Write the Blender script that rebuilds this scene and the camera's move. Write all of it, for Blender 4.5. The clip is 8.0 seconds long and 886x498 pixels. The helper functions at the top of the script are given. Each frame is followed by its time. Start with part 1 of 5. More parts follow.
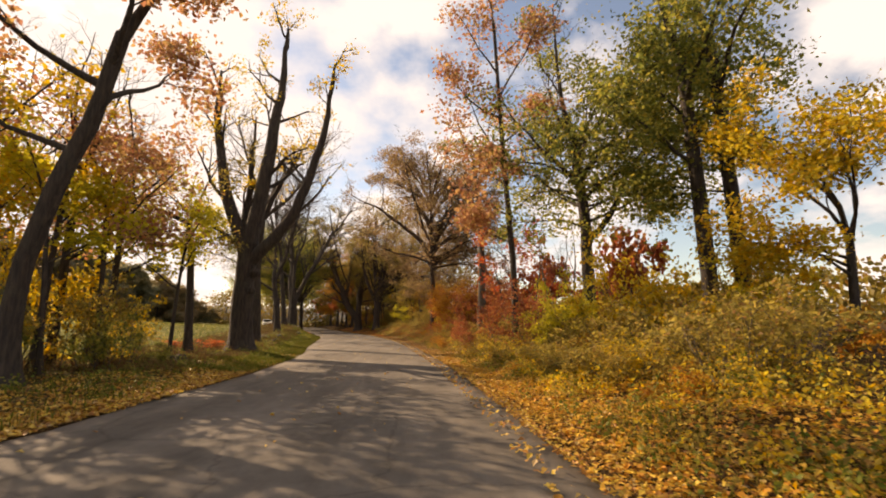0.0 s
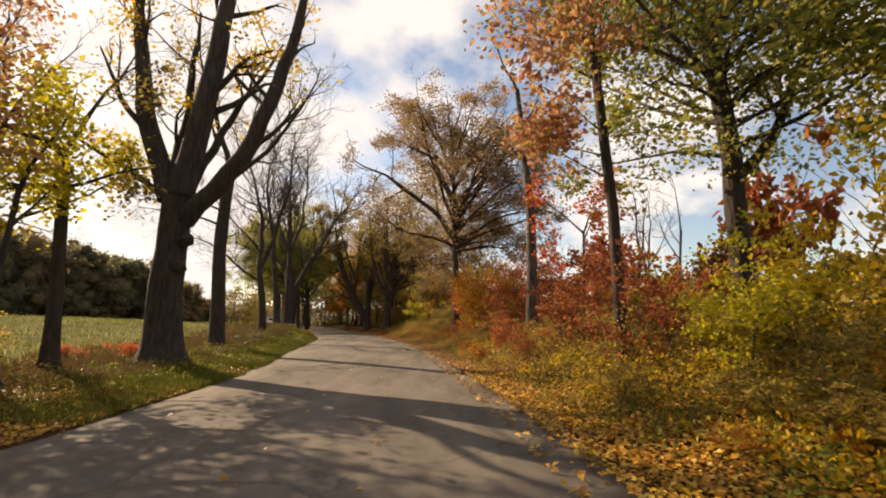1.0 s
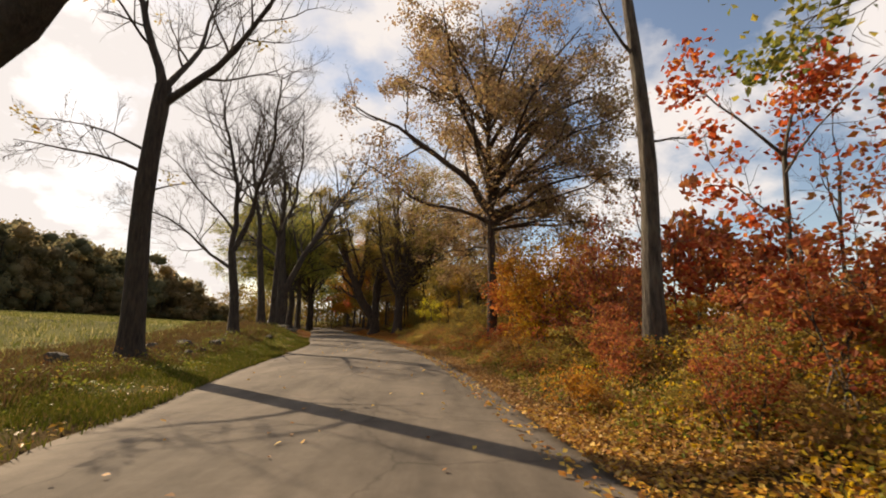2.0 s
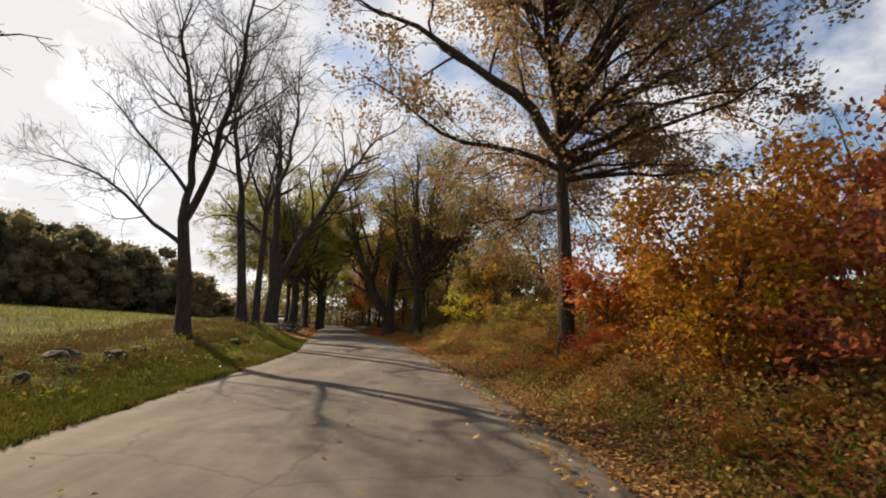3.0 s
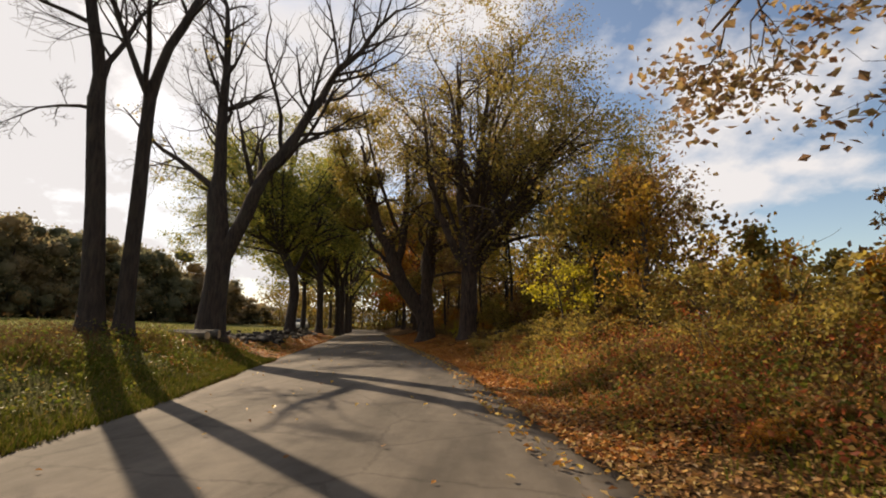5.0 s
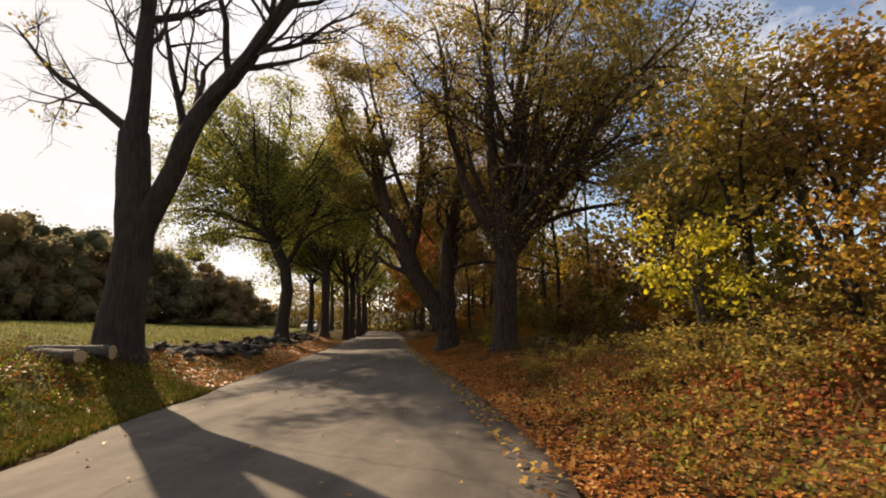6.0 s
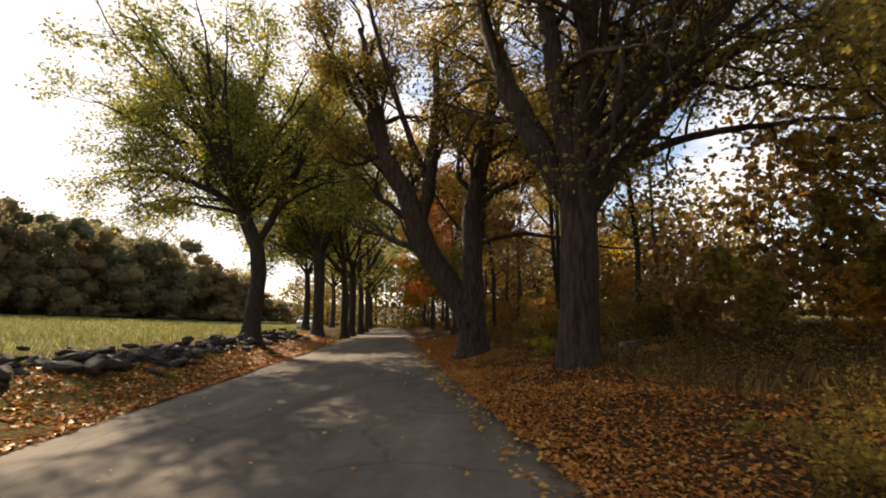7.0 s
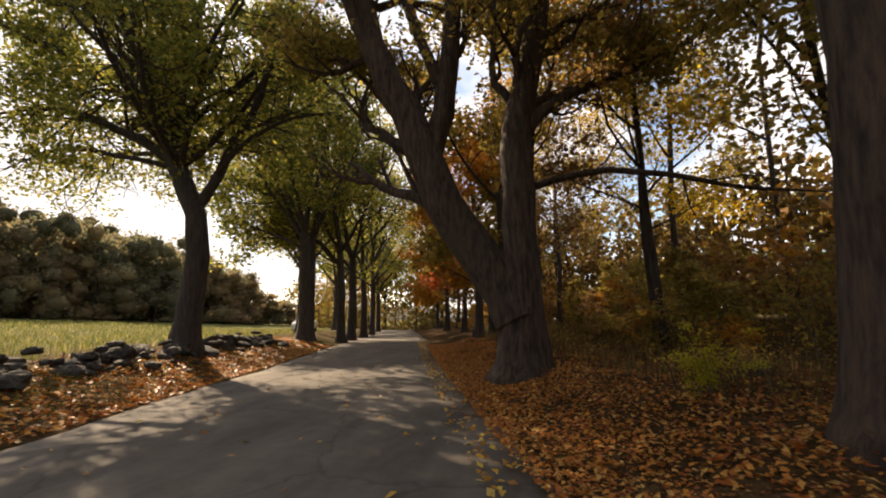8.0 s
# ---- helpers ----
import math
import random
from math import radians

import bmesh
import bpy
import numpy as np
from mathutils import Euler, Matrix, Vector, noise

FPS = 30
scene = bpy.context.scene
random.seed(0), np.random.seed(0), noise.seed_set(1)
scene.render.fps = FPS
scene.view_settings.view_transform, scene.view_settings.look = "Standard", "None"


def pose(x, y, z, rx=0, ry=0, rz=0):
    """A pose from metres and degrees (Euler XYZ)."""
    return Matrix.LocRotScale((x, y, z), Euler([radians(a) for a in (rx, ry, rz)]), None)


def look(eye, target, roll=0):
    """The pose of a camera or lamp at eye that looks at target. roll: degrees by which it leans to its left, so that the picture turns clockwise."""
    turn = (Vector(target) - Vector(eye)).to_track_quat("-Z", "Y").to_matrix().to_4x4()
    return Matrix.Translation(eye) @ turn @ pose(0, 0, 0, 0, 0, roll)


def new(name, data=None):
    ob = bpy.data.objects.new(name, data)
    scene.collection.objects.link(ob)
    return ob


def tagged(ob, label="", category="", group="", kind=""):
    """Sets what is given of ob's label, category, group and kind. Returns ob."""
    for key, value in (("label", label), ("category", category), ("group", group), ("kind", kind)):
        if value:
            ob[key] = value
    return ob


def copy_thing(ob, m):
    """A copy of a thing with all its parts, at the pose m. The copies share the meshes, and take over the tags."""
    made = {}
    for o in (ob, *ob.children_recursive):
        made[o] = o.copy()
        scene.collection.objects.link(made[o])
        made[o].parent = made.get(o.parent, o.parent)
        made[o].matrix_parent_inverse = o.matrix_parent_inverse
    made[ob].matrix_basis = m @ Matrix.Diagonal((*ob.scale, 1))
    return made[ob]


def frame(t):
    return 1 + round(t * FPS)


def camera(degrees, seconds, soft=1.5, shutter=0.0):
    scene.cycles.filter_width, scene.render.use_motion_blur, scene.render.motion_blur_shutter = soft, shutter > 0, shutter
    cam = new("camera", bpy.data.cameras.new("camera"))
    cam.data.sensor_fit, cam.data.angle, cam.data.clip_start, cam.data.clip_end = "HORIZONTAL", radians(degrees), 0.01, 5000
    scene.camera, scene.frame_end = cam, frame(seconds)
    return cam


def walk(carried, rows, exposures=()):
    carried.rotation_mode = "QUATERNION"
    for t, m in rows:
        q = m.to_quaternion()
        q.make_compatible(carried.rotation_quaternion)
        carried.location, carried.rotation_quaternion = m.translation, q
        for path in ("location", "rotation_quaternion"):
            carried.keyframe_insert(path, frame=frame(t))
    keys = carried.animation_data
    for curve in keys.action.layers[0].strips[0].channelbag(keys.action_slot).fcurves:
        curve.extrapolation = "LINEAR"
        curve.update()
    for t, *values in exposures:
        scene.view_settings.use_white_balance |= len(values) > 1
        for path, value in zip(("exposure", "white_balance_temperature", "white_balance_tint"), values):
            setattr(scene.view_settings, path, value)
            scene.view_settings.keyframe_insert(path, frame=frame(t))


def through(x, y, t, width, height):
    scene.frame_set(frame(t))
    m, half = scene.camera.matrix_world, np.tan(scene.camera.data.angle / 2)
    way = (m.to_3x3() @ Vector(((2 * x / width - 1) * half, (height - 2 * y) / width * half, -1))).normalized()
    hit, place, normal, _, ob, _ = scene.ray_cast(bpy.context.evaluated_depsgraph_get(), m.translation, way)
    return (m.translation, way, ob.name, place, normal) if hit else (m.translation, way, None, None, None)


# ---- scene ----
cam = camera(88.0, 8.0, 1.9, 0.06)
PATH = [
    (0, (0.000, 0.000, 1.342), (0.714, 9.853, 2.893), -0.22),
    (0.5, (-0.011, 3.683, 1.269), (0.513, 13.542, 2.857), 0.43),
    (1, (-0.137, 7.200, 1.217), (0.265, 17.070, 2.772), 0.03),
    (1.5, (-0.388, 10.773, 1.226), (-0.100, 20.643, 2.807), 0.18),
    (1.7, (-0.490, 12.151, 1.194), (-0.251, 22.016, 2.814), 0.53),
    (2.8, (-1.124, 19.686, 1.299), (-1.270, 29.560, 2.879), 1.48),
    (3, (-1.206, 21.049, 1.288), (-1.460, 30.920, 2.866), 1.56),
    (3.5, (-1.397, 24.373, 1.240), (-1.895, 34.232, 2.833), 1.38),
    (4, (-1.698, 27.660, 1.166), (-2.436, 37.500, 2.788), 0.57),
    (4.5, (-2.286, 30.957, 1.133), (-3.184, 40.788, 2.727), 0.02),
    (4.7, (-2.500, 32.211, 1.122), (-3.443, 42.041, 2.699), -0.12),
    (5.8, (-3.350, 38.384, 1.271), (-4.783, 48.144, 2.913), -0.76),
    (6, (-3.593, 39.564, 1.312), (-5.073, 49.325, 2.898), -0.67),
    (6.5, (-4.298, 42.512, 1.356), (-5.870, 52.264, 2.912), -0.20),
    (7, (-4.980, 45.488, 1.280), (-6.653, 55.230, 2.799), -0.36),
    (7.5, (-5.654, 48.462, 1.232), (-7.445, 58.182, 2.754), -0.57),
    (8, (-6.309, 51.443, 1.173), (-8.238, 61.132, 2.728), -0.77),
]
EXPOSURES = [(0.0, 0.82, 9300, 22), (0.5, 0.78, 8700, 18), (1.0, 0.74, 8500, 18), (1.5, 0.62, 8500, 18), (3.0, 0.55, 7500, 14), (4.7, 0.48, 7700, 15), (6.0, 0.72, 7900, 17), (7.0, 1.02, 7800, 16), (8.0, 1.14, 8000, 17)]
walk(cam, [(t, look(eye, target, roll)) for t, eye, target, roll in PATH], EXPOSURES)

# ---- world, sun and exposure ----
SUN_AZ, SUN_EL = 48.5, 31.5     # degrees: to the left of +y, and above the horizon
world = bpy.data.worlds.new("sky")
scene.world = world
world.use_nodes = True
wn, wl = world.node_tree.nodes, world.node_tree.links
wn.clear()
w_out = wn.new("ShaderNodeOutputWorld")
w_bg = wn.new("ShaderNodeBackground")
sky = wn.new("ShaderNodeTexSky")
sky.sky_type, sky.sun_disc = "NISHITA", False
sky.sun_elevation, sky.sun_rotation = radians(SUN_EL), radians(-SUN_AZ)
sky.dust_density, sky.air_density = 0.6, 1.0
w_co = wn.new("ShaderNodeTexCoord")
w_sep = wn.new("ShaderNodeSeparateXYZ")
wl.new(w_co.outputs["Generated"], w_sep.inputs[0])
w_lift = wn.new("ShaderNodeMath")
w_lift.operation, w_lift.inputs[1].default_value = "ADD", 0.4
wl.new(w_sep.outputs["Z"], w_lift.inputs[0])
w_clamp = wn.new("ShaderNodeMath")
w_clamp.operation, w_clamp.inputs[1].default_value = "MAXIMUM", 0.05
wl.new(w_lift.outputs[0], w_clamp.inputs[0])
w_comb = wn.new("ShaderNodeCombineXYZ")
for k in ("X", "Y"):
    dv = wn.new("ShaderNodeMath")
    dv.operation = "DIVIDE"
    wl.new(w_sep.outputs[k], dv.inputs[0])
    wl.new(w_clamp.outputs[0], dv.inputs[1])
    wl.new(dv.outputs[0], w_comb.inputs[k])
w_noise = wn.new("ShaderNodeTexNoise")
w_noise.inputs["Scale"].default_value = 2.3
w_noise.inputs["Detail"].default_value = 7
w_noise.inputs["Roughness"].default_value = 0.55
wl.new(w_comb.outputs[0], w_noise.inputs["Vector"])
w_ramp = wn.new("ShaderNodeValToRGB")
w_ramp.color_ramp.elements[0].position, w_ramp.color_ramp.elements[1].position = 0.445, 0.575
w_dot = wn.new("ShaderNodeVectorMath")
w_dot.operation = "DOT_PRODUCT"
wl.new(w_co.outputs["Generated"], w_dot.inputs[0])
w_dot.inputs[1].default_value = (-math.sin(radians(SUN_AZ)) * math.cos(radians(SUN_EL)), math.cos(radians(SUN_AZ)) * math.cos(radians(SUN_EL)), math.sin(radians(SUN_EL)))
w_haze = wn.new("ShaderNodeMapRange")
w_haze.interpolation_type = "SMOOTHSTEP"
for k, v in (("From Min", 0.55), ("From Max", 1.0), ("To Min", 0.0), ("To Max", 0.09)):
    w_haze.inputs[k].default_value = v
wl.new(w_dot.outputs["Value"], w_haze.inputs["Value"])
w_add = wn.new("ShaderNodeMath")
w_add.operation = "ADD"
wl.new(w_noise.outputs["Fac"], w_add.inputs[0])
wl.new(w_haze.outputs[0], w_add.inputs[1])
wl.new(w_add.outputs[0], w_ramp.inputs[0])
w_scale = wn.new("ShaderNodeMix")
w_scale.data_type, w_scale.blend_type = "RGBA", "MULTIPLY"
w_scale.inputs["Factor"].default_value = 1.0
wl.new(sky.outputs[0], w_scale.inputs["A"])
w_scale.inputs["B"].default_value = (1.6, 1.75, 1.85, 1)
w_mix = wn.new("ShaderNodeMix")
w_mix.data_type = "RGBA"
wl.new(w_ramp.outputs[0], w_mix.inputs["Factor"])
wl.new(w_scale.outputs["Result"], w_mix.inputs["A"])
w_mix.inputs["B"].default_value = (9.6, 10.4, 11.6, 1)
wl.new(w_mix.outputs["Result"], w_bg.inputs["Color"])
w_bg.inputs["Strength"].default_value = 0.058
wl.new(w_bg.outputs[0], w_out.inputs[0])

sun_data = bpy.data.lights.new("sun", "SUN")
sun_data.energy, sun_data.angle, sun_data.color = 5.0, radians(0.5), (1.0, 0.88, 0.69)
sun = new("sun", sun_data)
ce = math.cos(radians(SUN_EL))
sun.matrix_world = look((0, 0, 60), (ce * math.sin(radians(SUN_AZ)), -ce * math.cos(radians(SUN_AZ)), 60 - math.sin(radians(SUN_EL))))

# ---- materials ----


def nodes_of(name):
    m = bpy.data.materials.new(name)
    m.use_nodes = True
    n = m.node_tree.nodes
    return m, n, m.node_tree.links, n["Principled BSDF"], n["Material Output"]


def ramp_of(n, stops):
    r = n.new("ShaderNodeValToRGB")
    e = r.color_ramp.elements
    for i, (p, c) in enumerate(stops):
        q = e[i] if i < 2 else e.new(p)
        q.position, q.color = p, (*c, 1)
    return r


def noise_of(n, l, scale, detail=4, rough=0.6, stretch=None, use="Object"):
    t = n.new("ShaderNodeTexNoise")
    t.inputs["Scale"].default_value, t.inputs["Detail"].default_value, t.inputs["Roughness"].default_value = scale, detail, rough
    co = n.new("ShaderNodeTexCoord")
    if stretch:
        mp = n.new("ShaderNodeMapping")
        mp.inputs["Scale"].default_value = stretch
        l.new(co.outputs[use], mp.inputs[0])
        l.new(mp.outputs[0], t.inputs["Vector"])
    else:
        l.new(co.outputs[use], t.inputs["Vector"])
    return t


def mixed(n, l, kind, fac, a, b):
    m = n.new("ShaderNodeMix")
    m.data_type, m.blend_type = "RGBA", kind
    for key, v in (("Factor", fac), ("A", a), ("B", b)):
        if isinstance(v, (int, float)):
            m.inputs[key].default_value = v
        elif isinstance(v, tuple):
            m.inputs[key].default_value = (*v, 1)
        else:
            l.new(v, m.inputs[key])
    return m.outputs["Result"]


def bumped(n, l, bsdf, height, strength, distance):
    b = n.new("ShaderNodeBump")
    b.inputs["Strength"].default_value, b.inputs["Distance"].default_value = strength, distance
    l.new(height, b.inputs["Height"])
    l.new(b.outputs[0], bsdf.inputs["Normal"])


def leaf_mat(name, stops, through=0.55, rough=0.55, patch=None, gloss=0.25):
    """Thin leaves: each leaf takes its own colour; light also passes through them."""
    m, n, l, bsdf, out = nodes_of(name)
    geo = n.new("ShaderNodeNewGeometry")
    r = ramp_of(n, stops)
    l.new(geo.outputs["Random Per Island"], r.inputs[0])
    blot = noise_of(n, l, 9.0, 3)
    col = mixed(n, l, "MULTIPLY", 0.35, r.outputs[0], blot.outputs["Fac"])
    if patch:
        big = noise_of(n, l, patch[0], 2)
        mask = ramp_of(n, [(0.5, (0, 0, 0)), (0.68, (0.8, 0.8, 0.8))])
        l.new(big.outputs["Fac"], mask.inputs[0])
        col = mixed(n, l, "MIX", mask.outputs[0], col, patch[1])
    l.new(col, bsdf.inputs["Base Color"])
    bsdf.inputs["Roughness"].default_value = rough
    bsdf.inputs["Specular IOR Level"].default_value = gloss
    tr = n.new("ShaderNodeBsdfTranslucent")
    l.new(col, tr.inputs["Color"])
    mx = n.new("ShaderNodeMixShader")
    mx.inputs[0].default_value = through
    l.new(bsdf.outputs[0], mx.inputs[1])
    l.new(tr.outputs[0], mx.inputs[2])
    l.new(mx.outputs[0], out.inputs[0])
    return m


def bark_mat(name, dark, pale, lichen=(0.18, 0.19, 0.13)):
    m, n, l, bsdf, out = nodes_of(name)
    ridges = noise_of(n, l, 14.0, 6, 0.65, (1, 1, 0.16))
    patches = noise_of(n, l, 1.3, 4, 0.6)
    r = ramp_of(n, [(0.35, dark), (0.7, pale)])
    l.new(ridges.outputs["Fac"], r.inputs[0])
    spot = ramp_of(n, [(0.52, (0, 0, 0)), (0.7, (0.6, 0.6, 0.6))])
    l.new(patches.outputs["Fac"], spot.inputs[0])
    l.new(mixed(n, l, "MIX", spot.outputs[0], r.outputs[0], lichen), bsdf.inputs["Base Color"])
    bsdf.inputs["Roughness"].default_value = 0.9
    bumped(n, l, bsdf, ridges.outputs["Fac"], 1.0, 0.09)
    return m


BARK_DARK = bark_mat("bark_dark", (0.018, 0.0125, 0.0095), (0.072, 0.051, 0.038), (0.06, 0.052, 0.036))
BARK_GREY = bark_mat("bark_grey", (0.035, 0.028, 0.023), (0.15, 0.125, 0.10), (0.13, 0.125, 0.085))
BARK_OAK = bark_mat("bark_oak", (0.016, 0.009, 0.006), (0.115, 0.07, 0.045), (0.075, 0.056, 0.036))
YELLOW = leaf_mat("leaf_yellow", [(0.0, (0.62, 0.32, 0.02)), (0.35, (0.78, 0.50, 0.03)), (0.7, (0.74, 0.56, 0.06)), (1.0, (0.40, 0.34, 0.05))])
LIME = leaf_mat("leaf_lime", [(0.0, (0.52, 0.46, 0.04)), (0.5, (0.72, 0.60, 0.05)), (1.0, (0.36, 0.36, 0.05))], 0.65)
GREEN = leaf_mat("leaf_green", [(0.0, (0.13, 0.16, 0.04)), (0.5, (0.25, 0.27, 0.06)), (0.8, (0.44, 0.40, 0.08)), (1.0, (0.56, 0.43, 0.08))], 0.62)
OLIVE = leaf_mat("leaf_olive", [(0.0, (0.18, 0.15, 0.04)), (0.35, (0.33, 0.255, 0.06)), (0.75, (0.50, 0.38, 0.08)), (1.0, (0.38, 0.20, 0.07))], 0.62)
OAKLEAF = leaf_mat("leaf_oak", [(0.0, (0.24, 0.15, 0.09)), (0.4, (0.38, 0.24, 0.13)), (0.75, (0.46, 0.34, 0.13)), (1.0, (0.36, 0.19, 0.11))], 0.6)
RUSSET = leaf_mat("leaf_russet", [(0.0, (0.20, 0.10, 0.05)), (0.4, (0.34, 0.18, 0.07)), (0.75, (0.46, 0.27, 0.08)), (1.0, (0.32, 0.24, 0.08))])
ORANGE = leaf_mat("leaf_orange", [(0.0, (0.40, 0.14, 0.025)), (0.4, (0.54, 0.24, 0.035)), (0.75, (0.62, 0.37, 0.045)), (1.0, (0.34, 0.09, 0.03))], 0.62)
RED = leaf_mat("leaf_red", [(0.0, (0.42, 0.06, 0.02)), (0.5, (0.64, 0.13, 0.05)), (0.85, (0.66, 0.25, 0.06)), (1.0, (0.30, 0.06, 0.03))], 0.62)
VINE = leaf_mat("leaf_vine", [(0.0, (0.34, 0.15, 0.04)), (0.4, (0.52, 0.28, 0.05)), (0.75, (0.66, 0.42, 0.06)), (1.0, (0.42, 0.32, 0.06))], 0.6)
SCARLET = leaf_mat("leaf_scarlet", [(0.0, (0.62, 0.14, 0.05)), (0.5, (0.78, 0.24, 0.07)), (0.85, (0.80, 0.36, 0.08)), (1.0, (0.50, 0.10, 0.04))], 0.6)
PINK = leaf_mat("leaf_salmon", [(0.0, (0.46, 0.20, 0.12)), (0.4, (0.58, 0.30, 0.16)), (0.75, (0.60, 0.40, 0.14)), (1.0, (0.44, 0.14, 0.08))])
CRIMSON = leaf_mat("leaf_crimson", [(0.0, (0.27, 0.06, 0.035)), (0.5, (0.42, 0.12, 0.05)), (1.0, (0.48, 0.23, 0.06))], 0.6)
LITTER = leaf_mat("leaf_litter", [(0.0, (0.24, 0.10, 0.03)), (0.3, (0.50, 0.22, 0.04)), (0.6, (0.70, 0.40, 0.06)), (0.85, (0.80, 0.55, 0.09)), (1.0, (0.46, 0.31, 0.15))], 0.25, 0.5)
LITTER_BROWN = leaf_mat("leaf_litter_brown", [(0.0, (0.19, 0.095, 0.045)), (0.35, (0.36, 0.17, 0.06)), (0.7, (0.48, 0.27, 0.08)), (0.9, (0.56, 0.38, 0.12)), (1.0, (0.42, 0.30, 0.18))], 0.25, 0.6)
LITTER_GOLD = leaf_mat("leaf_litter_gold", [(0.0, (0.55, 0.22, 0.03)), (0.4, (0.78, 0.40, 0.05)), (0.75, (0.85, 0.55, 0.08)), (1.0, (0.60, 0.26, 0.04))], 0.25, 0.5)
LITTER_RED = leaf_mat("leaf_litter_red", [(0.0, (0.24, 0.07, 0.025)), (0.35, (0.50, 0.155, 0.03)), (0.7, (0.70, 0.29, 0.045)), (1.0, (0.68, 0.42, 0.13))], 0.25, 0.5)
GRASS = leaf_mat("grass_green", [(0.0, (0.075, 0.10, 0.014)), (0.4, (0.135, 0.155, 0.022)), (0.75, (0.21, 0.19, 0.035)), (1.0, (0.30, 0.215, 0.075))], 0.25, 0.85, None, 0.08)
LEAFY = leaf_mat("weed_green", [(0.0, (0.09, 0.13, 0.02)), (0.5, (0.17, 0.20, 0.03)), (0.85, (0.30, 0.29, 0.05)), (1.0, (0.36, 0.24, 0.06))], 0.45)
DRY = leaf_mat("grass_dry", [(0.0, (0.11, 0.065, 0.035)), (0.45, (0.21, 0.135, 0.06)), (0.8, (0.17, 0.135, 0.045)), (1.0, (0.22, 0.09, 0.045))], 0.3, 0.9, None, 0.06)
FIELD = leaf_mat("grass_field", [(0.0, (0.10, 0.13, 0.03)), (0.45, (0.22, 0.23, 0.06)), (0.8, (0.36, 0.32, 0.12)), (1.0, (0.52, 0.45, 0.22))], 0.4, 0.9, None, 0.08)


def asphalt_mat():
    m, n, l, bsdf, out = nodes_of("asphalt_worn")
    fine = noise_of(n, l, 160.0, 3, 0.7)
    broad = noise_of(n, l, 0.7, 5, 0.6, (1.6, 0.35, 1))
    r = ramp_of(n, [(0.3, (0.062, 0.053, 0.044)), (0.72, (0.165, 0.140, 0.116))])
    l.new(broad.outputs["Fac"], r.inputs[0])
    col = mixed(n, l, "OVERLAY", 0.55, r.outputs[0], fine.outputs["Fac"])
    blotch = noise_of(n, l, 3.4, 5, 0.7)
    col = mixed(n, l, "OVERLAY", 0.4, col, blotch.outputs["Fac"])
    seam = n.new("ShaderNodeTexVoronoi")
    seam.feature = "DISTANCE_TO_EDGE"
    seam.inputs["Scale"].default_value = 0.42
    warp = noise_of(n, l, 2.2, 5, 0.7)
    co = n.new("ShaderNodeTexCoord")
    l.new(mixed(n, l, "ADD", 0.35, co.outputs["Object"], warp.outputs["Color"]), seam.inputs["Vector"])
    crack = ramp_of(n, [(0.0, (0.45, 0.45, 0.45)), (0.012, (1, 1, 1))])
    l.new(seam.outputs["Distance"], crack.inputs[0])
    l.new(mixed(n, l, "MULTIPLY", 0.6, col, crack.outputs[0]), bsdf.inputs["Base Color"])
    bsdf.inputs["Roughness"].default_value = 0.9
    bsdf.inputs["Specular IOR Level"].default_value = 0.25
    bumped(n, l, bsdf, fine.outputs["Fac"], 0.5, 0.006)
    return m


ASPHALT = asphalt_mat()


def ground_mat():
    m, n, l, bsdf, out = nodes_of("ground_cover")
    att = n.new("ShaderNodeAttribute")
    att.attribute_name = "cover"
    fine = noise_of(n, l, 22.0, 5, 0.7)
    broad = noise_of(n, l, 0.5, 5, 0.6)
    soil = ramp_of(n, [(0.3, (0.03, 0.019, 0.012)), (0.5, (0.075, 0.045, 0.022)), (0.7, (0.14, 0.085, 0.035))])
    l.new(fine.outputs["Fac"], soil.inputs[0])
    turf = ramp_of(n, [(0.3, (0.035, 0.045, 0.014)), (0.5, (0.10, 0.10, 0.032)), (0.72, (0.21, 0.19, 0.07))])
    l.new(fine.outputs["Fac"], turf.inputs[0])
    base = mixed(n, l, "MIX", att.outputs["Fac"], soil.outputs[0], turf.outputs[0])
    l.new(mixed(n, l, "OVERLAY", 0.85, base, broad.outputs["Fac"]), bsdf.inputs["Base Color"])
    bsdf.inputs["Roughness"].default_value = 1.0
    bsdf.inputs["Specular IOR Level"].default_value = 0.03
    bumped(n, l, bsdf, fine.outputs["Fac"], 0.8, 0.06)
    return m


GROUND = ground_mat()


def stone_mat():
    m, n, l, bsdf, out = nodes_of("field_stone")
    info = n.new("ShaderNodeObjectInfo")
    a = noise_of(n, l, 7.0, 6, 0.65)
    r = ramp_of(n, [(0.3, (0.026, 0.022, 0.018)), (0.55, (0.065, 0.056, 0.046)), (0.78, (0.17, 0.155, 0.13))])
    l.new(a.outputs["Fac"], r.inputs[0])
    tint = ramp_of(n, [(0.0, (0.7, 0.66, 0.62)), (1.0, (1.0, 1.0, 0.97))])
    l.new(info.outputs["Random"], tint.inputs[0])
    l.new(mixed(n, l, "MULTIPLY", 1.0, r.outputs[0], tint.outputs[0]), bsdf.inputs["Base Color"])
    bsdf.inputs["Roughness"].default_value = 0.9
    bumped(n, l, bsdf, a.outputs["Fac"], 0.8, 0.05)
    return m


STONE = stone_mat()


